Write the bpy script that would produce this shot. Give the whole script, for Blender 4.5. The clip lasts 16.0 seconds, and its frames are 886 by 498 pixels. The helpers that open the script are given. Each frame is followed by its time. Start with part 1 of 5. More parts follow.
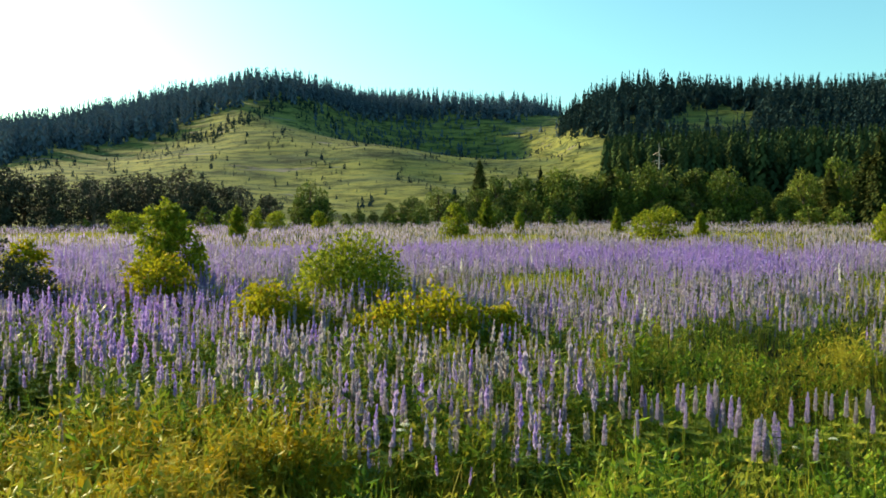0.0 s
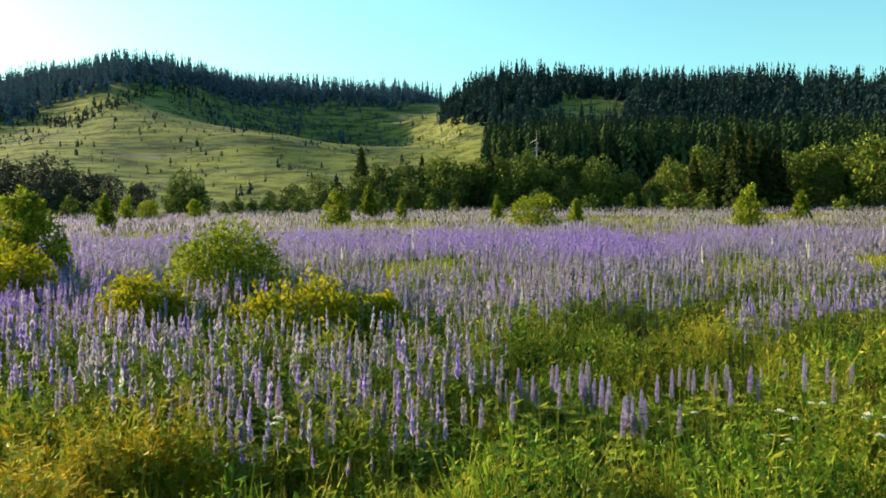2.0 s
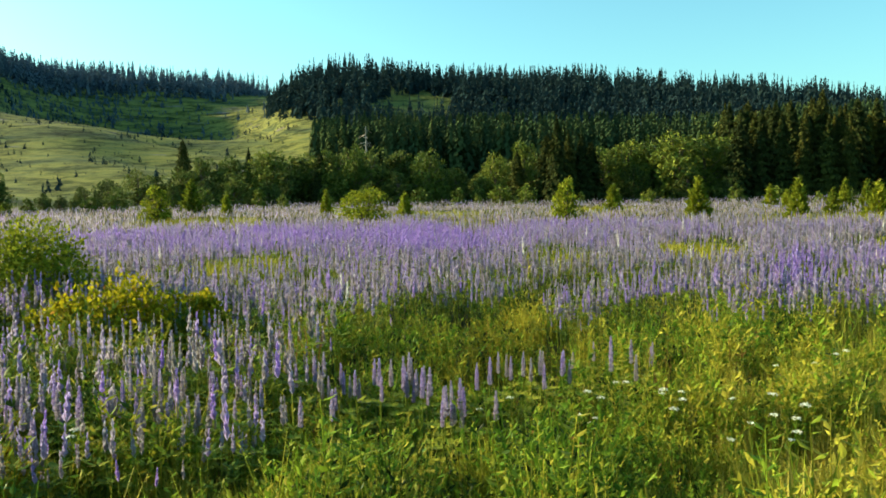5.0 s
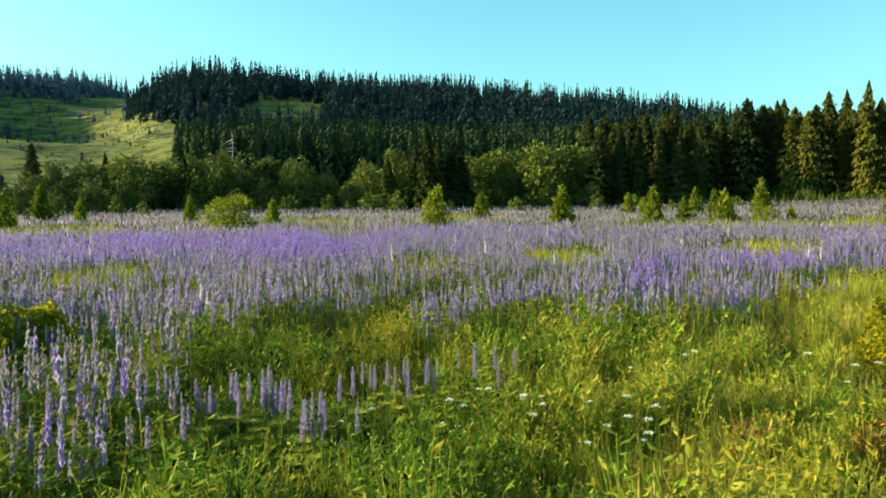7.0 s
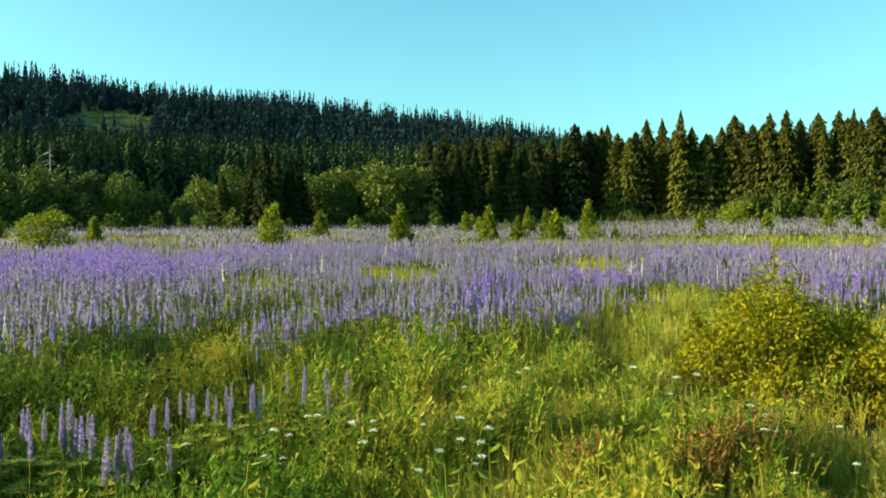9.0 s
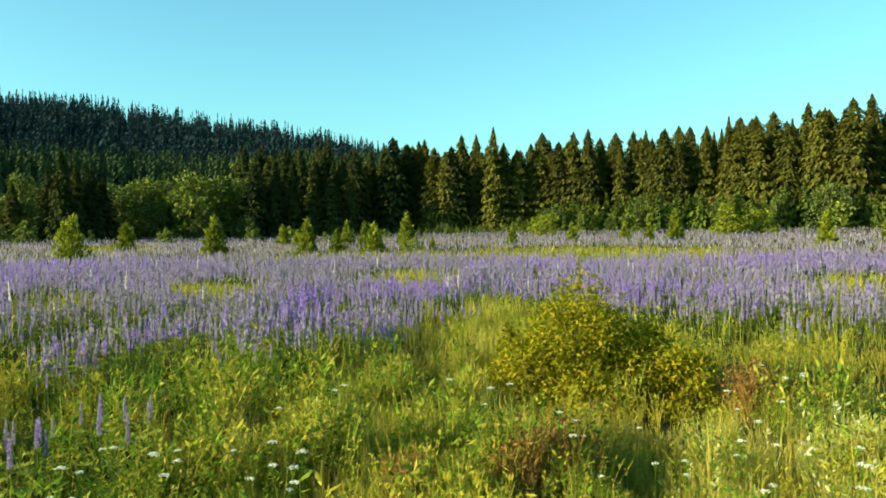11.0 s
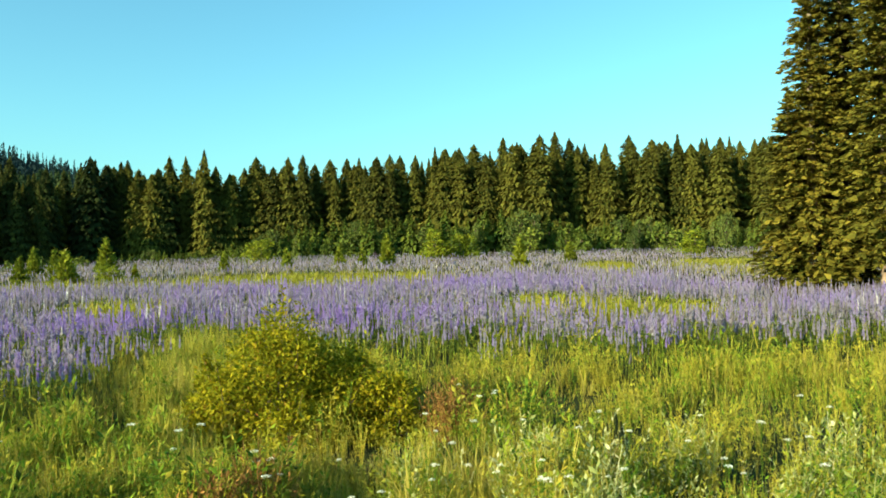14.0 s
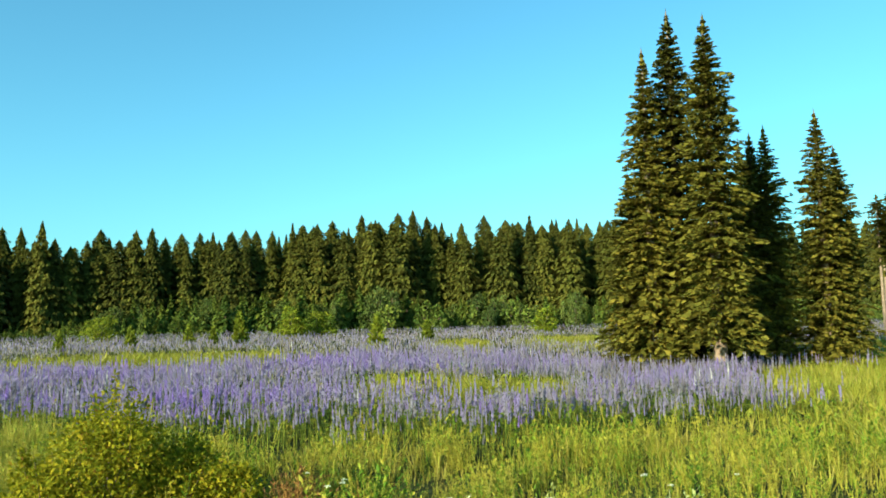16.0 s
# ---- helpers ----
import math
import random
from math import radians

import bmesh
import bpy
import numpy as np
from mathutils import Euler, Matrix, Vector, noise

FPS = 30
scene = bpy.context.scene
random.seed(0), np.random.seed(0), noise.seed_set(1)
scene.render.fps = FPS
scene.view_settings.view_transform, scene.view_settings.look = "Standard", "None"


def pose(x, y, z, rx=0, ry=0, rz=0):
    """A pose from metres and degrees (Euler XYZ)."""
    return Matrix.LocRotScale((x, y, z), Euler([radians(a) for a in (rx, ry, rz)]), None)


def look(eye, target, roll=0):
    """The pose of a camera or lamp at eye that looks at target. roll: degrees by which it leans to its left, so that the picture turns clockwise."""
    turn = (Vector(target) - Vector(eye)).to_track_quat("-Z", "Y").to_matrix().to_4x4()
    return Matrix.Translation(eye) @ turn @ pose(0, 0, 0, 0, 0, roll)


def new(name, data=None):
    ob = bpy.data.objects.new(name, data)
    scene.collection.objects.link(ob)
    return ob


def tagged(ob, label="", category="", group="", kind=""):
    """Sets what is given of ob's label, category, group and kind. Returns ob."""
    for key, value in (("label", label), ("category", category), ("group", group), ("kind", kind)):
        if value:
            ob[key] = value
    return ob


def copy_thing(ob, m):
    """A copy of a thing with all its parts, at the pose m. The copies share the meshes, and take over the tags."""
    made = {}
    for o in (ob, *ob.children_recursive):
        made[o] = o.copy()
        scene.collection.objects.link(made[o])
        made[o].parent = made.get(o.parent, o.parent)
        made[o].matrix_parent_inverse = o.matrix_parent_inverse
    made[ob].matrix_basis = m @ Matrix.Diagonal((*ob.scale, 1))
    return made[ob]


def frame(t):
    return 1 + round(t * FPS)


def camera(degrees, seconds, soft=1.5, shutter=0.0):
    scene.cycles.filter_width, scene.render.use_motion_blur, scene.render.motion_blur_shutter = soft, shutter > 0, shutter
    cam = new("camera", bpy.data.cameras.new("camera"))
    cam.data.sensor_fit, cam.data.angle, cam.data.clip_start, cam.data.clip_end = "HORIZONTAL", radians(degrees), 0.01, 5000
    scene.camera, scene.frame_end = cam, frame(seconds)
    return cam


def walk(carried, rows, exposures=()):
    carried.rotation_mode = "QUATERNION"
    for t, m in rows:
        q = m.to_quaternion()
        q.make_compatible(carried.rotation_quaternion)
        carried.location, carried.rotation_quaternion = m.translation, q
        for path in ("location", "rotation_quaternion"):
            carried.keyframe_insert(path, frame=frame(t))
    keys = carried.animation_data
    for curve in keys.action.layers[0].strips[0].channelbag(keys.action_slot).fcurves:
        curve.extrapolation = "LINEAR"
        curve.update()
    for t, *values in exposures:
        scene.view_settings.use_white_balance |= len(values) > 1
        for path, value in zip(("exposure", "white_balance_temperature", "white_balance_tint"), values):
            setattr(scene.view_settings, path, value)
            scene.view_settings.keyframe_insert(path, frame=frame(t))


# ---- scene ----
EYE = 2.1
cam = camera(57.84, 16.0, soft=1.75)
ROWS = [
    (0, 0.000, -0.000, 0.000, 87.91, -0.16, 0.00),
    (0.5, 0.009, 0.014, -0.002, 87.62, -0.14, -2.14),
    (1, 0.024, 0.028, -0.006, 87.38, 0.02, -4.24),
    (1.5, 0.043, 0.042, -0.005, 87.17, 0.17, -6.30),
    (2, 0.060, 0.057, -0.005, 86.99, 0.26, -8.35),
    (2.5, 0.078, 0.067, -0.007, 86.86, 0.37, -10.36),
    (3, 0.099, 0.071, -0.010, 86.77, 0.45, -12.34),
    (3.5, 0.115, 0.072, -0.014, 86.69, 0.54, -14.33),
    (4, 0.132, 0.077, -0.017, 86.61, 0.58, -16.33),
    (6.5, 0.251, 0.128, -0.020, 86.72, 0.74, -27.01),
    (7, 0.286, 0.156, -0.023, 86.94, 0.60, -29.51),
    (7.5, 0.329, 0.183, -0.027, 87.27, 0.54, -32.11),
    (8, 0.387, 0.227, -0.035, 87.61, 0.50, -34.90),
    (8.5, 0.447, 0.281, -0.039, 87.91, 0.44, -37.84),
    (9, 0.502, 0.335, -0.044, 88.19, 0.31, -40.87),
    (11.5, 0.671, 0.401, -0.028, 89.08, 0.77, -57.07),
    (12, 0.739, 0.404, -0.022, 89.13, 1.05, -60.46),
    (12.5, 0.772, 0.389, -0.027, 89.23, 1.05, -63.81),
    (13, 0.811, 0.378, -0.028, 89.39, 1.03, -67.23),
    (13.5, 0.871, 0.377, -0.027, 89.81, 1.09, -70.60),
    (14, 0.934, 0.372, -0.033, 90.53, 1.15, -73.72),
    (14.5, 0.999, 0.365, -0.029, 91.47, 1.23, -76.62),
    (15, 1.065, 0.363, -0.014, 92.71, 1.21, -79.31),
    (15.5, 1.090, 0.348, 0.001, 94.19, 1.26, -81.76),
    (16, 1.069, 0.328, 0.011, 95.81, 1.33, -83.79),
]
walk(cam, [(t, pose(x, y, EYE + z, rx, ry, rz)) for t, x, y, z, rx, ry, rz in ROWS], exposures=[(0, 1.25, 7400, 15), (3.5, 1.31, 7250, 14), (7, 1.31, 7000, 11), (9, 1.25, 6800, 9), (12.5, 1.25, 6900, 10), (14.5, 1.19, 6500, 9), (16, 1.09, 6050, 8)])

# ---- light ----
SUN_AZ, SUN_EL = -54.0, 18.5
sky = bpy.data.worlds.new("sky")
scene.world = sky
sky.use_nodes = True
sn = sky.node_tree.nodes
tex = sn.new("ShaderNodeTexSky")
tex.sky_type, tex.sun_disc = "NISHITA", False
tex.sun_elevation, tex.sun_rotation = radians(SUN_EL), radians(SUN_AZ)
tex.air_density, tex.dust_density, tex.ozone_density = 1.0, 1.6, 1.0
sn["Background"].inputs["Strength"].default_value = 0.105
tint = sn.new("ShaderNodeMix")
tint.data_type, tint.blend_type = "RGBA", "MULTIPLY"
tint.inputs[0].default_value = 1.0
tint.inputs[7].default_value = (0.51, 1.1, 1.1, 1.0)
sky.node_tree.links.new(tex.outputs["Color"], tint.inputs[6])
sky.node_tree.links.new(tint.outputs[2], sn["Background"].inputs["Color"])
lamp = bpy.data.lights.new("sun", "SUN")
lamp.energy, lamp.angle, lamp.color = 5.0, radians(0.6), (1.0, 0.88, 0.6)
sun = new("sun", lamp)
a, e = radians(SUN_AZ), radians(SUN_EL)
sun.matrix_world = look((60 * math.sin(a) * math.cos(e), 60 * math.cos(a) * math.cos(e), 60 * math.sin(e)), (0, 0, 0))

# ---- materials ----


def rgb(c):
    return (*c, 1.0)


def ramp(nt, source, stops):
    n = nt.nodes.new("ShaderNodeValToRGB")
    el = n.color_ramp.elements
    while len(el) < len(stops):
        el.new(0.5)
    for k, (p, c) in enumerate(stops):
        el[k].position, el[k].color = p, rgb(c)
    nt.links.new(source, n.inputs["Fac"])
    return n.outputs["Color"]


def noise_of(nt, scale, detail=3.0, rough=0.6, space="Object", stretch=None):
    co = nt.nodes.new("ShaderNodeNewGeometry").outputs["Position"] if space == "World" else nt.nodes.new("ShaderNodeTexCoord").outputs["Object"]
    n = nt.nodes.new("ShaderNodeTexNoise")
    n.inputs["Scale"].default_value, n.inputs["Detail"].default_value, n.inputs["Roughness"].default_value = scale, detail, rough
    if stretch:
        mp = nt.nodes.new("ShaderNodeMapping")
        mp.inputs["Scale"].default_value = stretch
        nt.links.new(co, mp.inputs["Vector"])
        co = mp.outputs["Vector"]
    nt.links.new(co, n.inputs["Vector"])
    return n.outputs["Fac"]


def mixed(nt, fac, one, two, blend="MIX"):
    n = nt.nodes.new("ShaderNodeMix")
    n.data_type, n.blend_type = "RGBA", blend
    if isinstance(fac, float):
        n.inputs[0].default_value = fac
    else:
        nt.links.new(fac, n.inputs[0])
    for sock, v in ((n.inputs[6], one), (n.inputs[7], two)):
        if isinstance(v, tuple):
            sock.default_value = rgb(v)
        else:
            nt.links.new(v, sock)
    return n.outputs[2]


def math_of(nt, op, p, q):
    n = nt.nodes.new("ShaderNodeMath")
    n.operation = op
    for sock, v in zip(n.inputs, (p, q)):
        if isinstance(v, float):
            sock.default_value = v
        else:
            nt.links.new(v, sock)
    return n.outputs[0]


def leafy(name, stops, through_light=0.35, rough=0.55, source="island", gloss=0.04, patch=0.0, patch_colour=(0.2, 0.14, 0.03), patch_scale=0.6):
    """A leaf, needle or petal: a dull upper side and some light that passes through."""
    m = bpy.data.materials.new(name)
    m.use_nodes = True
    nt = m.node_tree
    bsdf = nt.nodes["Principled BSDF"]
    if source == "tone":
        at = nt.nodes.new("ShaderNodeAttribute")
        at.attribute_name = "tone"
        v = at.outputs["Fac"]
    else:
        v = nt.nodes.new("ShaderNodeNewGeometry").outputs["Random Per Island"]
        if source == "object":
            ob = nt.nodes.new("ShaderNodeObjectInfo").outputs["Random"]
            v = math_of(nt, "ADD", math_of(nt, "MULTIPLY", v, 0.55), math_of(nt, "MULTIPLY", ob, 0.45))
    c = ramp(nt, v, stops)
    if patch:
        f = nt.nodes.new("ShaderNodeMapRange")
        f.inputs["From Min"].default_value, f.inputs["From Max"].default_value = 0.5, 0.75
        f.inputs["To Max"].default_value = patch
        nt.links.new(noise_of(nt, patch_scale, 3.0, 0.6, "World"), f.inputs["Value"])
        c = mixed(nt, f.outputs["Result"], c, patch_colour)
    nt.links.new(c, bsdf.inputs["Base Color"])
    bsdf.inputs["Roughness"].default_value = rough
    bsdf.inputs["Specular IOR Level"].default_value = gloss
    tr = nt.nodes.new("ShaderNodeBsdfTranslucent")
    nt.links.new(c, tr.inputs["Color"])
    mx = nt.nodes.new("ShaderNodeMixShader")
    mx.inputs["Fac"].default_value = through_light
    nt.links.new(bsdf.outputs[0], mx.inputs[1])
    nt.links.new(tr.outputs[0], mx.inputs[2])
    nt.links.new(mx.outputs[0], nt.nodes["Material Output"].inputs["Surface"])
    return m


def barky(name, stops, scale=8.0):
    m = bpy.data.materials.new(name)
    m.use_nodes = True
    nt = m.node_tree
    bsdf = nt.nodes["Principled BSDF"]
    n = noise_of(nt, scale, 5.0, 0.7)
    nt.links.new(ramp(nt, n, stops), bsdf.inputs["Base Color"])
    bsdf.inputs["Roughness"].default_value = 0.9
    b = nt.nodes.new("ShaderNodeBump")
    b.inputs["Strength"].default_value, b.inputs["Distance"].default_value = 0.6, 0.03
    nt.links.new(n, b.inputs["Height"])
    nt.links.new(b.outputs[0], bsdf.inputs["Normal"])
    return m


def earth(name):
    """Meadow soil and turf, thatch and worn spots; the slopes far off carry dry grass and heath."""
    m = bpy.data.materials.new(name)
    m.use_nodes = True
    nt = m.node_tree
    bsdf = nt.nodes["Principled BSDF"]
    near = ramp(nt, noise_of(nt, 1.7, 6.0, 0.7, "World"), [(0.3, (0.018, 0.022, 0.008)), (0.55, (0.035, 0.045, 0.012)), (0.75, (0.09, 0.08, 0.025))])
    # slope colours, with extra blue mixed in to stand for distance haze
    wide = ramp(nt, noise_of(nt, 0.03, 8.0, 0.72, "World", (0.4, 1.0, 5.0)), [(0.34, (0.045, 0.07, 0.035)), (0.44, (0.115, 0.135, 0.042)), (0.54, (0.205, 0.2, 0.046)), (0.6, (0.135, 0.15, 0.05)), (0.64, (0.18, 0.145, 0.15)), (0.7, (0.2, 0.19, 0.05))])
    fine = ramp(nt, noise_of(nt, 0.12, 6.0, 0.75, "World", (0.5, 0.7, 3.0)), [(0.4, (0.12, 0.2, 0.14)), (0.55, (1.0, 1.0, 1.0))])
    far = mixed(nt, 0.9, wide, fine, "MULTIPLY")
    at = nt.nodes.new("ShaderNodeAttribute")
    at.attribute_name = "slope_land"
    nt.links.new(mixed(nt, at.outputs["Fac"], near, far), bsdf.inputs["Base Color"])
    bsdf.inputs["Roughness"].default_value = 1.0
    bsdf.inputs["Specular IOR Level"].default_value = 0.1
    b = nt.nodes.new("ShaderNodeBump")
    b.inputs["Strength"].default_value, b.inputs["Distance"].default_value = 0.8, 0.5
    nt.links.new(noise_of(nt, 0.9, 6.0, 0.7, "World"), b.inputs["Height"])
    nt.links.new(b.outputs[0], bsdf.inputs["Normal"])
    return m


GROUND = earth("meadow_earth")
BARK = barky("spruce_bark", [(0.3, (0.09, 0.06, 0.04)), (0.6, (0.28, 0.2, 0.13)), (0.8, (0.4, 0.31, 0.22))])
GREYWOOD = barky("dead_grey_wood", [(0.3, (0.2, 0.17, 0.14)), (0.7, (0.42, 0.38, 0.33))])
TWIG = barky("twig_bark", [(0.3, (0.06, 0.045, 0.03)), (0.7, (0.17, 0.12, 0.08))], 30.0)
NEEDLE = leafy("spruce_needles", [(0.0, (0.036, 0.038, 0.009)), (0.5, (0.118, 0.11, 0.016)), (1.0, (0.25, 0.195, 0.027))], 0.18, 0.6, "object")
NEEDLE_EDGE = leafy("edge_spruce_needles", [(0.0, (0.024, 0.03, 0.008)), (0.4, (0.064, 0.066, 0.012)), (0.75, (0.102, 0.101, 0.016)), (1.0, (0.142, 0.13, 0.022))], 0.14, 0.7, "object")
# greener than the edge needles, and darkened to carry the shade on that stretch
NEEDLE_EDGE_SHADE = leafy("shaded_spruce_needles", [(0.0, (0.016, 0.026, 0.01)), (0.5, (0.034, 0.046, 0.012)), (1.0, (0.085, 0.088, 0.017))], 0.1, 0.7, "object")
# needles of the far hills, base colours tinted blue in place of air haze
NEEDLE_FAR_HAZE = leafy("forest_needles_hazed", [(0.0, (0.013, 0.029, 0.034)), (0.5, (0.018, 0.037, 0.04)), (1.0, (0.027, 0.048, 0.042))], 0.1, 0.9, "tone", 0.0)
NEEDLE_CREST_HAZE = leafy("crest_needles_hazed", [(0.0, (0.05, 0.085, 0.12)), (0.5, (0.065, 0.105, 0.14)), (1.0, (0.085, 0.125, 0.14))], 0.1, 0.9, "tone", 0.0)
NEEDLE_STAND = leafy("stand_needles", [(0.0, (0.022, 0.042, 0.022)), (0.5, (0.036, 0.062, 0.027)), (1.0, (0.07, 0.095, 0.032))], 0.1, 0.9, "tone", 0.0)
YOUNG_NEEDLE = leafy("young_spruce_needles", [(0.0, (0.03, 0.055, 0.012)), (0.5, (0.075, 0.105, 0.016)), (1.0, (0.15, 0.17, 0.022))], 0.15, 0.6, "object")
PINE = leafy("young_pine_needles", [(0.0, (0.055, 0.09, 0.012)), (1.0, (0.29, 0.31, 0.026))], 0.3, 0.6, "object")
BROAD = leafy("broad_leaves", [(0.0, (0.024, 0.04, 0.014)), (0.4, (0.062, 0.088, 0.022)), (0.7, (0.115, 0.145, 0.03)), (1.0, (0.2, 0.215, 0.042))], 0.14, 0.6, "object")
EDGE_LEAF = leafy("bright_bush_leaves", [(0.0, (0.036, 0.062, 0.014)), (0.5, (0.095, 0.13, 0.022)), (1.0, (0.21, 0.23, 0.034))], 0.18, 0.5, "object")
# dark brownish leaves; on the alders the dark tone stands in for backlit shade
BROAD_DARK = leafy("shade_brown_leaves", [(0.0, (0.04, 0.042, 0.03)), (0.6, (0.055, 0.056, 0.036)), (1.0, (0.07, 0.068, 0.04))], 0.04, 0.6, "object")
SHRUB = leafy("willow_leaves", [(0.0, (0.09, 0.125, 0.012)), (0.6, (0.2, 0.235, 0.018)), (1.0, (0.32, 0.33, 0.03))], 0.36, 0.6, "island")
SHRUB_GOLD = leafy("golden_rose_leaves", [(0.0, (0.12, 0.14, 0.009)), (0.5, (0.245, 0.235, 0.012)), (0.92, (0.375, 0.315, 0.015)), (0.98, (0.32, 0.22, 0.02)), (1.0, (0.28, 0.13, 0.03))], 0.46, 0.6, "island")
GRASS = leafy("meadow_grass", [(0.0, (0.06, 0.085, 0.01)), (0.45, (0.225, 0.24, 0.024)), (0.8, (0.365, 0.34, 0.054)), (1.0, (0.48, 0.38, 0.115))], 0.32, 0.5, "tone", 0.04, 0.4, (0.36, 0.26, 0.03), 0.45)
WEED = leafy("weed_leaves", [(0.0, (0.014, 0.026, 0.006)), (0.35, (0.08, 0.165, 0.014)), (0.62, (0.185, 0.26, 0.022)), (0.8, (0.29, 0.28, 0.03)), (1.0, (0.38, 0.31, 0.045))], 0.26, 0.45, "tone")
LUPINE_LEAF = leafy("lupine_leaves", [(0.0, (0.05, 0.09, 0.016)), (0.5, (0.15, 0.2, 0.026)), (1.0, (0.3, 0.31, 0.035))], 0.24, 0.5, "tone")
DRY_GREEN = leafy("fading_meadow_leaves", [(0.0, (0.09, 0.09, 0.04)), (0.5, (0.19, 0.17, 0.085)), (1.0, (0.34, 0.28, 0.16))], 0.3, 0.6, "tone")
PETAL = leafy("lupine_petals", [(0.0, (0.175, 0.16, 0.14)), (0.16, (0.32, 0.29, 0.32)), (0.36, (0.33, 0.282, 0.425)), (0.62, (0.31, 0.217, 0.53)), (0.84, (0.345, 0.22, 0.59)), (0.95, (0.5, 0.33, 0.56)), (1.0, (0.62, 0.6, 0.57))], 0.53, 0.6, "tone")
WHITE = leafy("white_umbel_petals", [(0.0, (0.7, 0.7, 0.5)), (1.0, (0.85, 0.85, 0.78))], 0.25, 0.5, "island")
GOLDEN = leafy("golden_withered_leaves", [(0.0, (0.07, 0.06, 0.008)), (0.5, (0.27, 0.2, 0.012)), (1.0, (0.46, 0.31, 0.02))], 0.3, 0.6, "tone")
OLIVE = leafy("olive_gold_leaves", [(0.0, (0.08, 0.09, 0.01)), (0.5, (0.26, 0.235, 0.02)), (1.0, (0.46, 0.37, 0.05))], 0.28, 0.6, "tone")
PALE = leafy("pale_herb_leaves", [(0.0, (0.2, 0.24, 0.05)), (0.5, (0.44, 0.45, 0.17)), (1.0, (0.74, 0.7, 0.42))], 0.35, 0.6, "tone")
STRAW = leafy("dry_brown_dock", [(0.0, (0.12, 0.06, 0.02)), (1.0, (0.31, 0.165, 0.045))], 0.2, 0.7, "island")

# ---- the lie of the land ----


def plan(az, dist):
    """A place in the plan: degrees to the right of straight ahead, metres from the first stand."""
    return dist * math.sin(radians(az)), dist * math.cos(radians(az))


def smooth(v):
    v = np.clip(v, 0.0, 1.0)
    return v * v * (3 - 2 * v)


RIDGE_WEST = ([-90, -60, -40, -29, -23, -18.7, -14, -9.7, -3.4, 2.6, 6, 8.5, 12, 20], [18, 24, 29, 42, 56, 68, 78, 76, 73, 71, 68, 66, 62, 40])
RIDGE_EAST = ([2, 6.5, 8.3, 9.4, 11, 14.3, 20, 31, 38, 45, 49, 54.5, 65, 90, 130], [0, 24, 38, 46, 51.5, 55, 51.5, 47, 43, 37, 31, 24, 15, 11, 9])
WEST_AT, WEST_FOOT, EAST_AT, EAST_FOOT = 520.0, 150.0, 365.0, 175.0
HILLS = 1.6  # how much farther and higher the hills lie than the figures above


def land(x, y):
    """Height of the ground: a low road bank, a meadow that rises gently, and two wooded hills."""
    x, y = np.asarray(x, float), np.asarray(y, float)
    r, az = np.hypot(x, y), np.degrees(np.arctan2(x, y))
    z = 0.5 * (1 - smooth((r - 1.8) / 4.6))
    tilt = np.interp(az, [-60, -28, -14, 10, 45, 60, 95, 112, 140], [0.002, 0.004, 0.008, 0.013, 0.013, 0.018, 0.019, 0.016, 0.012])
    flat = smooth((az - 84) / 12)  # beside the tall spruces the meadow stays level for longer
    z = z + tilt * ((1 - flat) * np.clip(r - 12, 0, 125) + flat * 1.25 * np.clip(r - 38, 0, 100))
    q = r / HILLS
    west = np.interp(az, *RIDGE_WEST) * np.where(q < WEST_AT, smooth(0.08 + 0.92 * (q - WEST_FOOT) / (WEST_AT - WEST_FOOT)) * 0.55 + 0.45 * np.clip((q - WEST_FOOT) / (WEST_AT - WEST_FOOT), 0, 1), 1 - 0.5 * smooth((q - WEST_AT) / 900))
    west = np.where(q < WEST_FOOT, np.interp(az, *RIDGE_WEST) * 0.0, west)
    east = np.interp(az, *RIDGE_EAST) * np.where(q < EAST_AT, smooth((q - EAST_FOOT) / (EAST_AT - EAST_FOOT)) * 0.5 + 0.5 * np.clip((q - EAST_FOOT) / (EAST_AT - EAST_FOOT), 0, 1), 1 - 0.8 * smooth((q - EAST_AT) / 700))
    for pa, pr, wa, wr, up in ((-12.0, 405, 3.2, 55, 5.0), (-9.2, 412, 2.2, 46, 4.0), (-0.5, 372, 6.2, 66, -27.0), (3.5, 385, 4.2, 60, -8.0), (5, 290, 3.5, 60, -3.0), (-4, 250, 4.0, 40, 4.0), (-20, 330, 4.0, 70, -4.0)):
        west = west + up * np.exp(-(((az - pa) / wa) ** 2) - ((q - pr) / wr) ** 2)
    west = west + 2.4 * np.sin(q * 0.115 + 0.3 * az) * np.exp(-(((az - 2) / 8.0) ** 2) - ((q - 270) / 75) ** 2)
    hill = np.maximum(west * (1 - smooth((az - 11) / 12)), east)
    wave = 1.6 * np.sin(x * 0.035 + 1.0) * np.sin(y * 0.027 + x * 0.011) + 0.9 * np.sin(x * 0.09 + y * 0.05)
    z = z + hill * HILLS + wave * smooth((r - 190) / 120) + 0.05 * np.sin(x * 0.9) * np.sin(y * 0.7 + 1)
    return z


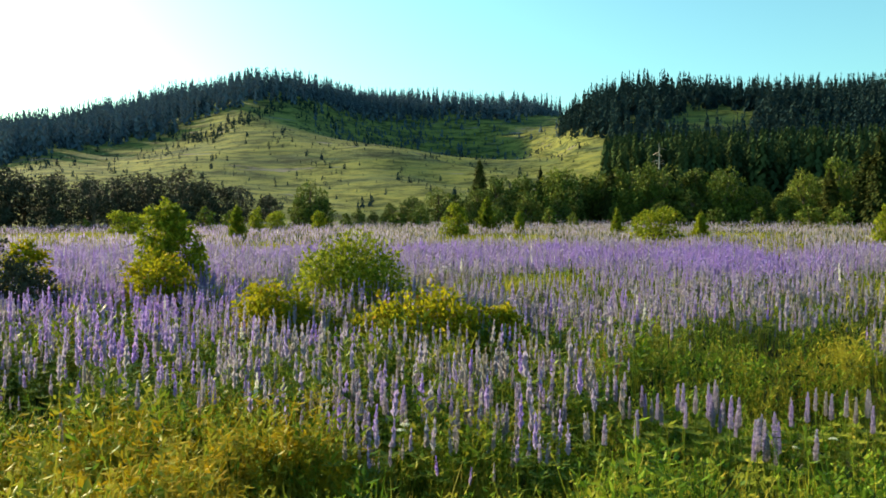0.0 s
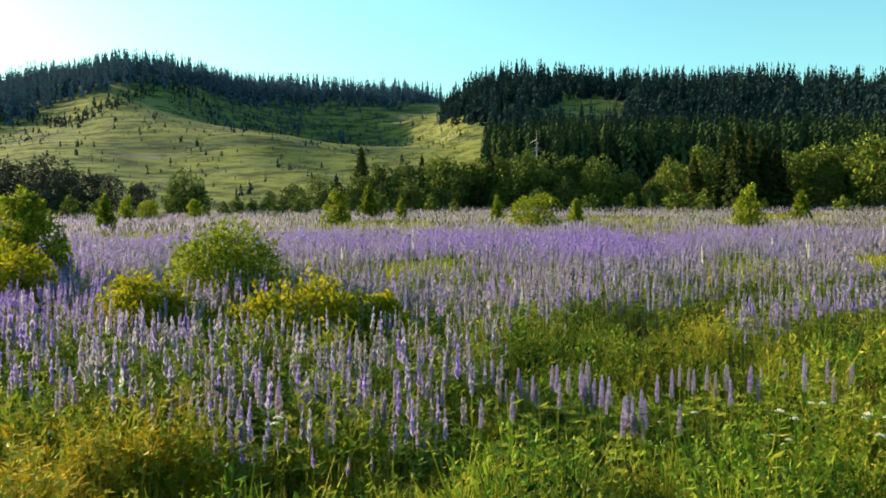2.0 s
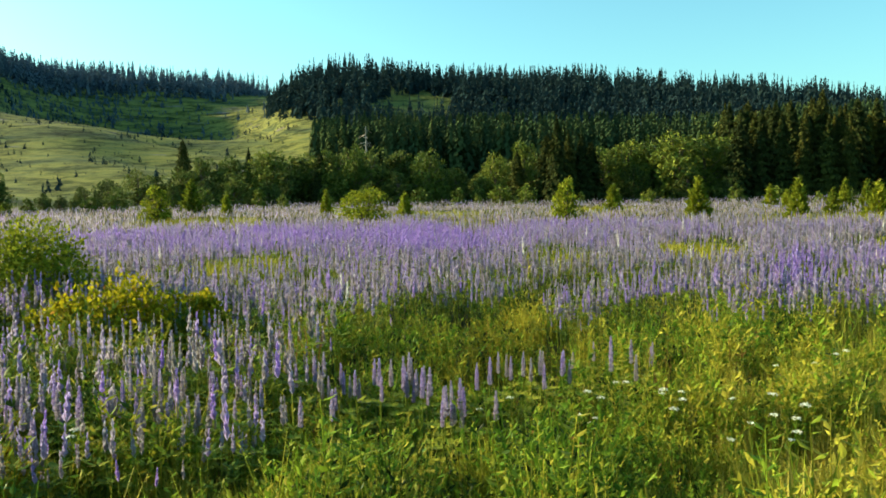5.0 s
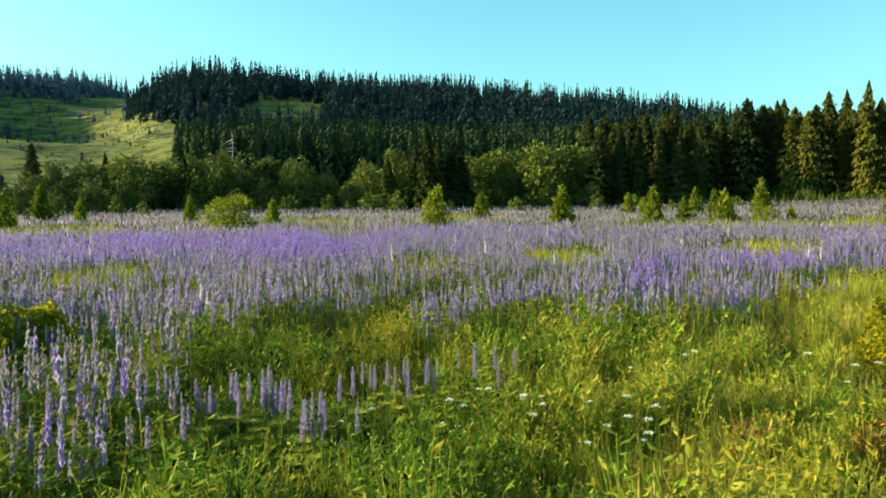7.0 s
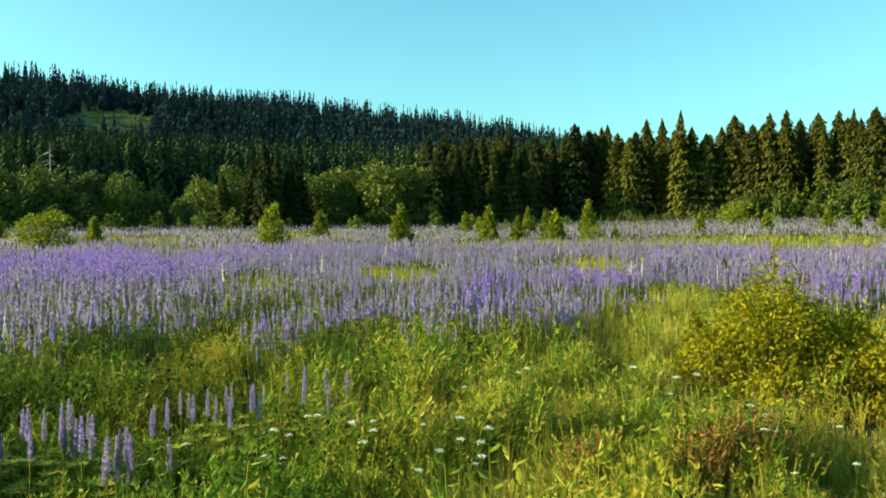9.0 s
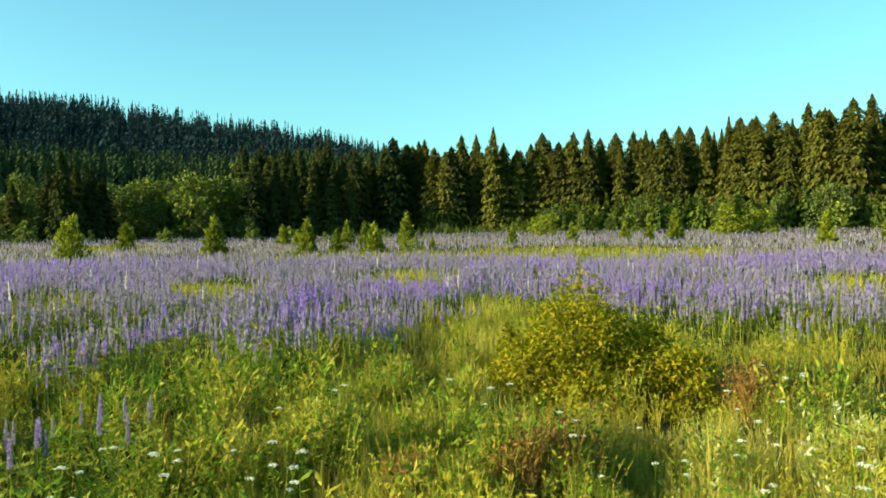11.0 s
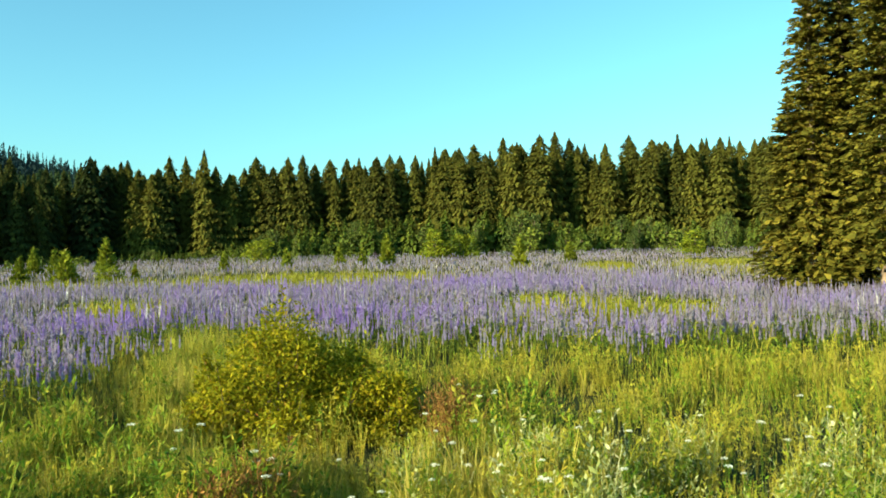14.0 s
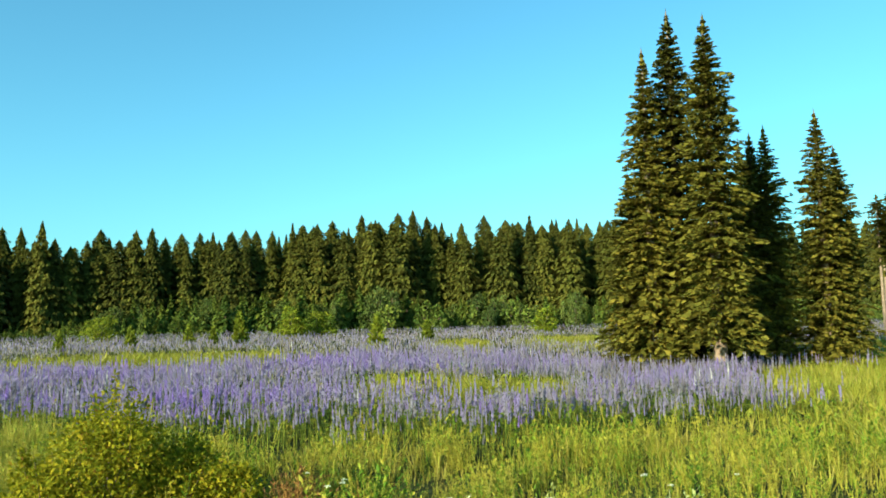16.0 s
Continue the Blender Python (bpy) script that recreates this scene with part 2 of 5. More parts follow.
def mesh_np(name, verts, faces, tone=None, extra=None):
    """A mesh from arrays: verts (n, 3), faces (m, 3 or 4)."""
    verts, faces = np.asarray(verts, np.float32), np.asarray(faces, np.int32)
    me = bpy.data.meshes.new(name)
    k = faces.shape[1]
    me.vertices.add(len(verts))
    me.vertices.foreach_set("co", verts.ravel())
    me.loops.add(faces.size)
    me.loops.foreach_set("vertex_index", faces.ravel())
    me.polygons.add(len(faces))
    me.polygons.foreach_set("loop_start", np.arange(0, faces.size, k, dtype=np.int32))
    me.update(calc_edges=True)
    for key, data in (("tone", tone), ("slope_land", extra)):
        if data is not None:
            me.attributes.new(key, "FLOAT", "POINT").data.foreach_set("value", np.asarray(data, np.float32))
    return me


def part(name, me, material, parent=None, label=""):
    me.materials.clear()
    me.materials.append(material)
    ob = new(name, me)
    ob.parent = parent
    return tagged(ob, label)


def scatter(template, at, size, turn, lean=None, toward=None, stretch=None):
    """Copies of a small template (verts, faces) at many places, in one array pair."""
    tv, tf = template
    n, k = len(at), len(tv)
    sx = (np.ones(n) if stretch is None else stretch) * size
    c, s = np.cos(turn), np.sin(turn)
    px = tv[None, :, 0] * size[:, None]
    py = tv[None, :, 1] * size[:, None]
    pz = tv[None, :, 2] * sx[:, None]
    v = np.empty((n, k, 3), np.float32)
    v[..., 0] = c[:, None] * px - s[:, None] * py
    v[..., 1] = s[:, None] * px + c[:, None] * py
    v[..., 2] = pz
    if lean is not None:
        v[..., 0] += pz * (lean * np.cos(toward))[:, None]
        v[..., 1] += pz * (lean * np.sin(toward))[:, None]
    v += at[:, None, :]
    f = tf[None] + (np.arange(n) * k)[:, None, None]
    return v.reshape(-1, 3), f.reshape(-1, tf.shape[1])


def joined(pieces):
    vs, fs, n = [], [], 0
    for v, f in pieces:
        vs.append(np.asarray(v, float).reshape(-1, 3))
        fs.append(np.asarray(f, int) + n)
        n += len(vs[-1])
    return np.concatenate(vs), np.concatenate(fs)


def quads_at(centres, ahead, across, bend=0.0):
    """Kite-shaped leaves, two triangles each, folded along the midrib."""
    n = len(centres)
    up = np.cross(ahead, across)
    up /= np.linalg.norm(up, axis=1, keepdims=True) + 1e-9
    w = np.linalg.norm(across, axis=1, keepdims=True)
    v = np.stack([centres - ahead, centres + across + up * w * bend, centres + ahead, centres - across + up * w * bend], 1)
    i = np.arange(n)[:, None] * 4
    f = np.concatenate([i + [[0, 1, 2]], i + [[0, 2, 3]]], 0)
    return v.reshape(-1, 3), f


def tube(points, radii, sides=5):
    """A tapered tube through points, as triangles."""
    pts, n = np.asarray(points, float), len(points)
    d = np.gradient(pts, axis=0)
    d /= np.linalg.norm(d, axis=1, keepdims=True) + 1e-9
    ref = np.where(np.abs(d[:, 2:3]) > 0.9, [[1.0, 0, 0]], [[0, 0, 1.0]])
    u = np.cross(d, ref)
    u /= np.linalg.norm(u, axis=1, keepdims=True)
    w = np.cross(d, u)
    th = np.arange(sides) * 2 * np.pi / sides
    ring = pts[:, None] + np.asarray(radii)[:, None, None] * (np.cos(th)[None, :, None] * u[:, None] + np.sin(th)[None, :, None] * w[:, None])
    f = []
    for k in range(n - 1):
        for j in range(sides):
            p, q = k * sides + j, k * sides + (j + 1) % sides
            f += [(p, q, q + sides), (p, q + sides, p + sides)]
    return ring.reshape(-1, 3), np.array(f)


def sliver(p, q, wide):
    """A thin flat stalk from p to q."""
    p, q = np.array(p, float), np.array(q, float)
    side = np.array([wide, wide * 0.4, 0])
    return np.array([p - side, p + side, q + side * 0.5, q - side * 0.5]), np.array([(0, 1, 2), (0, 2, 3)])


# the ground, one sheet to the horizon
radii = np.concatenate([[0.0], np.geomspace(0.8, 140, 60), np.linspace(150, 1080, 85), np.geomspace(1130, 4600, 14)])
angles = np.concatenate([np.arange(-50, 125, 0.9), np.arange(125, 310, 5.0)])
rr, aa = np.meshgrid(radii[1:], np.radians(angles), indexing="ij")
gx, gy = rr * np.sin(aa), rr * np.cos(aa)
gv = np.concatenate([[[0, 0, float(land(0, 0))]], np.stack([gx, gy, land(gx, gy)], -1).reshape(-1, 3)])
na, nr = len(angles), len(radii) - 1
ii, jj = np.meshgrid(np.arange(nr - 1), np.arange(na), indexing="ij")
p0 = 1 + ii * na + jj
p1 = 1 + ii * na + (jj + 1) % na
quad = np.stack([p0, p0 + na, p1 + na, p1], -1).reshape(-1, 4)
fan = np.stack([np.zeros(na, int), 1 + np.arange(na), 1 + (np.arange(na) + 1) % na], -1)
gf = np.concatenate([quad[:, [0, 2, 1]], quad[:, [0, 3, 2]], fan[:, [0, 2, 1]]])[:, ::-1]
gr = np.hypot(gv[:, 0], gv[:, 1])
ground_mesh = mesh_np("ground", gv, gf, extra=smooth((gr - 118) / 25))
ground_mesh.polygons.foreach_set("use_smooth", np.ones(len(gf), bool))
ground = part("ground", ground_mesh, GROUND)
tagged(ground, "rolling grassy meadow ground rising to dry green hillsides", "ground", kind="structure")


# ---- trees ----


def conifer_meshes(name, height, radius, tiers, around, seed, bare=0.04, blunt=0.25, jag=3, droop=0.35, stem=0.013, plump=0.34, sprays=0):
    """A spruce or fir: a tapered trunk, and tiers of drooping boughs with ragged needle sprays."""
    g = np.random.default_rng(seed)
    zs = np.linspace(0, height, 9)
    wob = np.cumsum(g.normal(0, 0.006 * height / 9, (9, 2)), 0)
    trunk = tube(np.c_[wob[:, 0], wob[:, 1], zs], stem * height * (1 - zs / height) ** 0.85 + 0.012, 7)
    boughs = []
    for k in range(tiers):
        u = ((k + g.uniform(0.0, 0.6)) / tiers) ** 0.85
        u = min(max(u, 0.0), 0.985)
        z = height * (bare + (1 - bare) * u)
        reach = radius * ((1 - u) ** 0.95 * (1 - blunt) + blunt * min(1.0, (1 - u) * 4)) * g.uniform(0.78, 1.12)
        for b in range(around):
            th = 2 * np.pi * (b + g.uniform(0, 0.8)) / around + k * 2.4
            ln = reach * g.uniform(0.62, 1.18) * (0.85 if g.random() < 0.2 else 1.0)
            o = np.array([np.cos(th), np.sin(th), 0.0])
            s = np.array([-np.sin(th), np.cos(th), 0.0])
            rise = (0.55 * u - droop * (1 - u)) * g.uniform(0.6, 1.3)
            base = np.array([0, 0, min(z + g.uniform(-0.75, 0.75) * height / tiers * (1.2 - u), height * 0.985)])
            if sprays:
                ln = min(ln, reach * 1.02)
                u1 = g.uniform(0.1, 1.0, (sprays, 1))
                side = g.uniform(-1, 1, (sprays, 1))
                d = ln * u1
                at = base + o * d + s * side * ln * 0.22 * (1.05 - 0.7 * u1) + np.c_[np.zeros((sprays, 2)), rise * d - 0.18 * d * d / max(ln, 0.1) - g.uniform(0, 0.1, (sprays, 1)) * ln]
                way = o * 0.75 + s * side * 0.8 + np.array([0, 0, 1.0]) * g.uniform(-0.55, 0.2, (sprays, 1))
                way *= (0.07 * ln + 0.036) * g.uniform(0.7, 1.3, (sprays, 1))
                broad = np.cross(way, np.array([0, 0, 1.0]) + g.normal(0, 0.5, (sprays, 3)))
                boughs.append(quads_at(at, way, broad * 0.42, 0.25))
                boughs.append(sliver(base, base + o * ln * 0.85 + [0, 0, (rise - 0.15) * ln * 0.85], 0.02))
                continue
            v, f = [], []
            m = jag
            for j in range(m):
                d0, d1 = ln * j / m, ln * (j + 1.15) / m
                w0 = ln * plump * (1 - 0.6 * j / m) * g.uniform(0.7, 1.3) + 0.01 * height
                sag0, sag1 = rise * d0 - 0.18 * d0 * d0 / max(ln, 0.1), rise * d1 - 0.18 * d1 * d1 / max(ln, 0.1) + 0.05 * d1
                c0, c1 = base + o * d0 + [0, 0, sag0], base + o * d1 + [0, 0, sag1]
                mid = base + o * (d0 * 0.35 + d1 * 0.65)
                n = len(v)
                lift = g.uniform(-0.22, 0.05) * w0
                v += [c0, mid + s * w0 + [0, 0, sag1 + lift - 0.28 * w0], c1, mid - s * w0 + [0, 0, sag1 - lift - 0.28 * w0]]
                f += [(n, n + 1, n + 2), (n, n + 2, n + 3)]
                # sprays that hang below the bough
                h = g.uniform(0.18, 0.42) * w0 + 0.008 * height
                v += [c0 + [0, 0, 0.02], mid + s * w0 * 0.5 + [0, 0, sag1 - h], c1]
                f += [(n + 4, n + 5, n + 6)]
            boughs.append((np.array(v), np.array(f)))
    top = np.array([[0.06 * radius, 0, height * 0.95], [-0.03 * radius, 0.05 * radius, height * 0.95], [-0.03 * radius, -0.05 * radius, height * 0.95], [0, 0, height * 1.012]])
    boughs.append((top, np.array([[0, 1, 3], [1, 2, 3], [2, 0, 3]])))
    return mesh_np(name + "_trunk", *trunk), mesh_np(name + "_crown", *joined(boughs))


def stand_conifer_meshes(name, height, radius, boughs, seed, blunt=0.6, base=0.02):
    """A spruce of a dense stand: a trunk hidden by overlapping drooping boughs, with an uneven outline."""
    g = np.random.default_rng(seed)
    u = np.sort(g.uniform(0, 1, boughs) ** 1.15)
    th = np.arange(boughs) * 2.4 + g.uniform(-0.6, 0.6, boughs)
    tier = 0.88 + 0.15 * np.sin(u * height * 4.4 + 0.8 * np.sin(th) + g.uniform(0, 6)) + 0.14 * np.sin(th * 3 + u * 17)
    r = radius * (1 - u) ** blunt * tier * g.uniform(0.5, 1.18, boughs) + 0.018 * height * (1 - u) ** 0.6
    o = np.c_[np.cos(th), np.sin(th), np.zeros(boughs)]
    z = height * (base + (0.98 - base) * u)
    ln = (0.115 * radius * (1 - u) ** 0.5 + 0.14) * g.uniform(0.7, 1.3, boughs)
    ah = o * (ln * 0.75)[:, None] + np.c_[0 * u, 0 * u, -ln * (0.95 - 0.4 * u) * g.uniform(0.5, 1.3, boughs)]
    c = o * np.maximum(r - ln, 0.0)[:, None] + np.c_[0 * u, 0 * u, z - 0.25 * r]
    ac = np.cross(o, [0, 0, 1.0]) * (ln * 0.5)[:, None] + np.c_[0 * u, 0 * u, g.uniform(-0.45, 0.45, boughs) * ln]
    crown = quads_at(c, ah, ac, -0.35)
    tip = quads_at(np.array([[0, 0, 0.972 * height]]), np.array([[0, 0, 0.026 * height]]), np.array([[0.012 * height, 0.004 * height, 0]]))
    zs = np.linspace(0, 0.97, 6) * height
    trunk = tube(np.c_[0 * zs, 0 * zs, zs], 0.012 * height * (1 - zs / height) + 0.015, 6)
    return mesh_np(name + "_trunk", *trunk), mesh_np(name + "_crown", *joined([crown, tip]))


def conifer(name, meshes, label, category, group, needle=NEEDLE):
    root = new(name)
    part("trunk", meshes[0], BARK, root)
    part("crown", meshes[1], needle, root)
    return tagged(root, label, category, group)


def broadleaf_meshes(name, height, width, leaves, leaf, seed, lobes=11, low=0.12):
    """A leafy tree or bush: stem, limbs and many leaves gathered in uneven clumps."""
    g = np.random.default_rng(seed)
    wood, spots = [], []
    stems = 3 if height < 4 else 1
    for k in range(lobes):
        u = (k + 0.5) / lobes
        th = k * 2.4 + g.uniform(-0.5, 0.5)
        z = height * (low + 0.14 + (0.74 - low) * u + g.uniform(-0.09, 0.09))
        spread = 0.5 * width * (math.sin(math.pi * min(1, 0.25 + 0.72 * u)) ** 0.7) * g.uniform(0.35, 0.85)
        c = np.array([math.cos(th) * spread, math.sin(th) * spread, z])
        rad = g.uniform(0.19, 0.33) * width * (1.0 - 0.4 * u)
        spots.append((c, rad))
        root = np.array([0.05 * width * math.cos(k % stems * 2.1), 0.05 * width * math.sin(k % stems * 2.1), 0]) if stems > 1 else np.array([0, 0, height * (0.1 + 0.4 * u)])
        mid = root * 0.5 + c * 0.5 + [0, 0, 0.04 * height]
        wood.append(tube([root, mid, c], [0.012 * height + 0.006, 0.009 * height + 0.004, 0.003 * height], 5))
    if stems == 1:
        wood.append(tube([(0, 0, 0), (0.01 * height, 0, 0.3 * height), (0, 0.01 * height, 0.8 * height)], [0.03 * height, 0.022 * height, 0.006 * height], 7))
    vol = np.array([r ** 2 for _, r in spots])
    pick = g.choice(len(spots), leaves, p=vol / vol.sum())
    cen, rad = np.array([c for c, _ in spots])[pick], np.array([r for _, r in spots])[pick]
    d = g.normal(size=(leaves, 3))
    d /= np.linalg.norm(d, axis=1, keepdims=True)
    p = cen + d * (rad * g.uniform(0.45, 1.08, leaves) ** 0.6)[:, None] * [1, 1, 0.85]
    p[:, 2] = np.maximum(p[:, 2], 0.04 * height)
    ah = g.normal(size=(leaves, 3)) * 0.6 + d * 0.7 + [0, 0, -0.15]
    ah /= np.linalg.norm(ah, axis=1, keepdims=True)
    ac = np.cross(ah, g.normal(size=(leaves, 3)))
    ac /= np.linalg.norm(ac, axis=1, keepdims=True)
    size = leaf * g.uniform(0.5, 1.2, leaves)[:, None]
    crown = quads_at(p, ah * size, ac * size * 0.5, 0.3)
    return mesh_np(name + "_wood", *joined(wood)), mesh_np(name + "_leaves", *crown)


def broadleaf(name, meshes, label, category, group, leaf=BROAD, wood="trunk"):
    root = new(name)
    part(wood, meshes[0], TWIG, root)
    part("crown" if wood == "trunk" else "foliage", meshes[1], leaf, root)
    return tagged(root, label, category, group)


def put(kinds, az, dist, size, turn=0.0, sink=0.05, wide=1.0):
    """Places a tree of a kind; the first use takes the built one itself, later ones are copies."""
    x, y = plan(az, dist)
    m = pose(x, y, float(land(x, y)) - sink, 0, 0, turn) @ Matrix.Diagonal((size * wide, size * wide, size, 1))
    if not kinds["used"]:
        kinds["used"] = True
        kinds["ob"].matrix_basis = m
        return kinds["ob"]
    return copy_thing(kinds["ob"], m @ Matrix.Diagonal([1 / v for v in kinds["ob"].scale] + [1]))


def kind_of(ob):
    return {"ob": ob, "used": False}


# the group of tall spruces beside the meadow
TALL = "tall spruces beside the meadow"
tall = [kind_of(conifer("spruce_tree", conifer_meshes("tall_spruce", 10.0, 1.68, 58, 11, 20 + k, (0.02, 0.03, 0.13)[k], 0.3, 5, 0.22, 0.02, 0.2, 38), "tall dark green spruce with ragged drooping boughs in lupines", "spruce", TALL)) for k in range(3)]
for n, (az, dist, h, wide) in enumerate([(97.7, 34, 13.4, 0.88), (99.5, 35, 15.3, 0.84), (101.8, 33, 14.2, 0.9), (96.4, 34.5, 8.4, 1.25), (103.7, 38, 10.2, 0.78), (104.4, 38, 10.4, 0.93), (105.3, 38.5, 10.8, 1.0), (108.4, 39, 11.4, 0.93), (109.4, 40, 9.9, 1.0), (103.3, 36.5, 7.6, 1.0)]):
    put(tall[n % 3], az, dist, h / 10, 70 * n, 0.05, wide)

# the wall of spruces behind the meadow
WALL = "spruces of the forest edge"
wall = [kind_of(conifer("forest_spruce", stand_conifer_meshes("forest_spruce", 16.0, (2.7, 3.1, 2.3, 3.2, 2.6)[k], 3900, 40 + k, (0.5, 0.42, 0.6, 0.46, 0.54)[k]), "tall olive green spruce in a dense forest edge", "spruce", WALL, NEEDLE_EDGE)) for k in range(5)]
shade_spruces = [kind_of(conifer("forest_spruce", stand_conifer_meshes("shaded_spruce", 16.0, (2.6, 3.0, 2.3)[k], 3600, 46 + k, (0.55, 0.45, 0.6)[k]), "tall greener spruce, coloured dark for shade, in a dense forest edge", "spruce", WALL, NEEDLE_EDGE_SHADE)) for k in range(3)]
WALL_TOP = ([36, 40, 46, 48.5, 51, 54, 59.6, 63, 66.5, 69, 74, 77, 80, 83, 86, 89, 91, 94, 97, 118], [5.7, 6.2, 6.1, 6.0, 6.6, 6.4, 6.3, 6.5, 7.2, 6.9, 7.4, 7.6, 7.7, 7.8, 7.2, 7.7, 7.6, 7.2, 7.0, 6.0])


def grown(az, dist, rise):
    """Height of a tree at that place whose tip stands so many degrees above the eye."""
    x, y = plan(az, dist)
    return math.tan(radians(rise)) * dist + EYE - float(land(x, y))


g = np.random.default_rng(11)
for row, (gap, dist) in enumerate([(0.95, 129), (0.95, 136), (1.1, 144)]):
    az = 40.5 - 0.3 * row
    while az < 118:
        d = dist + g.uniform(-3, 3)
        h = grown(az, d, np.interp(az, *WALL_TOP)) * (g.uniform(0.85, 1.06) + (0.08 if g.random() < 0.15 else 0.0))
        put(shade_spruces[int(g.integers(3))] if az + g.normal(0, 3) < 51 else wall[int(g.integers(5))], az + g.uniform(-0.25, 0.25), d, h / 16, g.uniform(0, 360), 0.1, g.uniform(0.95, 1.25))
        az += gap * g.uniform(0.7, 1.3)
put(wall[2], 57.35, 127, grown(57.35, 127, 7.7) / 16, 20, 0.1, 1.0)
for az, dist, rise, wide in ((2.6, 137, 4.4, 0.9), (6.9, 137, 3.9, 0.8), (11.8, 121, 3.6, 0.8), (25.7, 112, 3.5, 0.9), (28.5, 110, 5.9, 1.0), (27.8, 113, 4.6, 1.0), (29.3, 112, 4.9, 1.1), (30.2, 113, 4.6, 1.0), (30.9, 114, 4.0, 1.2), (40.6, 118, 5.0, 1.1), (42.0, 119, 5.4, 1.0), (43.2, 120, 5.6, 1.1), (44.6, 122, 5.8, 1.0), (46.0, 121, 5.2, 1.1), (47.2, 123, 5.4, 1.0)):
    put(shade_spruces[int(g.integers(3))], az, dist, grown(az, dist, rise) / 16, 33 * az, 0.1, wide * 16 / grown(az, dist, rise) * 0.75)

# birches, alders and willows along the far side
BELT = "leafy trees along the meadow edge"
belt = [kind_of(broadleaf("birch_tree", broadleaf_meshes("belt_tree", 9.0, (6.5, 8.5, 5.0, 7.2)[k], 2300, 0.33, 60 + k, 18, 0.0), "rounded green leafy tree at the edge of the forest", "tree", BELT)) for k in range(4)]
dusk = [kind_of(broadleaf("alder_tree", broadleaf_meshes("shade_tree", 9.0, (7.0, 8.0, 6.0)[k], 2500, 0.22, 70 + k, 14, 0.0), "brownish leafy alder darkened as shade, behind the meadow", "tree", "shaded alders", BROAD_DARK)) for k in range(3)]
az = -46.0
while az < -10.8:
    h = np.interp(az, [-46, -29, -25.5, -22, -18.8, -15.5, -13.5, -11], [10, 9.9, 8.6, 7.9, 9.0, 8.3, 6.6, 4.5])
    for dist in (124, 133):
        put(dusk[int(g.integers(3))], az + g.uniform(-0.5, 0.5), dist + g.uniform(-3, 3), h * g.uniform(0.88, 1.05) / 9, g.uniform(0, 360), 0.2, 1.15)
    az += g.uniform(1.5, 2.1)
az = -4.0
BELT_TOP = ([-4, -2.4, -0.6, 2, 6.7, 9.8, 14.3, 19.3, 22, 25, 28, 32.6, 38, 40], [1.5, 1.9, 2.3, 2.7, 3.9, 3.4, 4.0, 3.5, 2.3, 3.4, 4.0, 4.0, 4.0, 3.0])
while az < 40:
    for dist in (117, 124, 131):
        d = dist + g.uniform(-3, 3)
        top = grown(az, d, np.interp(az, *BELT_TOP)) * (g.uniform(0.35, 0.75) if dist < 120 else g.uniform(0.85, 1.02))
        put(belt[int(g.integers(4))], az + g.uniform(-0.6, 0.6), d, top / 9, g.uniform(0, 360), 0.2, g.uniform(0.8, 1.15))
    az += g.uniform(1.6, 2.4)
lit = [kind_of(broadleaf("willow_tree", broadleaf_meshes("lit_tree", 9.0, (9.0, 7.4)[k], 2900, 0.3, 64 + k, 20, 0.0), "broad yellow green willow before the dark spruces", "tree", BELT, EDGE_LEAF)) for k in range(2)]
for n, (az, rise, wide) in enumerate([(31.6, 3.6, 1.0), (33.2, 4.1, 1.1), (35.0, 4.35, 1.1), (36.8, 4.45, 1.1), (38.4, 4.4, 1.1), (39.8, 4.3, 0.9), (24.2, 3.4, 0.7), (26.2, 4.2, 0.7), (10.4, 3.4, 0.7), (14.2, 4.0, 0.65), (8.2, 3.8, 0.8), (17.4, 3.6, 0.9), (19.4, 3.6, 0.8), (12.4, 3.7, 0.8), (5.6, 3.4, 0.7)]):
    put(lit[n % 2], az, 119 + 3 * (n % 3), grown(az, 121, rise) / 9, 77 * n, 0.2, wide)
for az, dist, rise in ((40.8, 152, 5.3), (42.2, 150, 5.5), (43.8, 155, 5.4), (38.5, 156, 5.2)):  # among the spruces
    put(lit[1], az, dist, grown(az, dist, rise) / 9, 31 * az, 0.2, 0.6)
for az, h in ((-9.4, 6.6), (-8.6, 4.6), (-10.2, 4.6), (-6.0, 3.0), (-5.0, 2.6)):
    put(belt[int(g.integers(4))], az, 112, h / 9, 50 * az, 0.1, 0.9)

# a grey snag and pines with bare stems
snag_wood = [tube([(0, 0, 0), (0.1, 0, 6), (0.05, 0.1, 13.5)], [0.28, 0.2, 0.05], 7)]
gs = np.random.default_rng(5)
for k in range(46):
    z, th, ln = gs.uniform(5, 13.2), gs.uniform(0, 6.28), gs.uniform(0.5, 1.5)
    snag_wood.append(tube([(0, 0, z), (math.cos(th) * ln * 0.5, math.sin(th) * ln * 0.5, z - 0.1), (math.cos(th) * ln, math.sin(th) * ln, z - 0.35 * ln)], [0.05, 0.035, 0.012], 3))
sx, sy = plan(15.0, 139)
snag = part("dead_tree", mesh_np("dead_tree", *joined(snag_wood)), GREYWOOD)
snag.matrix_basis = pose(sx, sy, float(land(sx, sy)) - 0.2)
tagged(snag, "bare grey dead spruce with broken twigs", "dead tree")
bare = [kind_of(conifer("pine_tree", conifer_meshes("bare_pine", 12.0, 1.3, 16, 7, 33 + k, 0.55, 0.6, 3), "pine with a long bare stem and a thin crown", "pine", "bare pines at the wood's edge")) for k in range(2)]
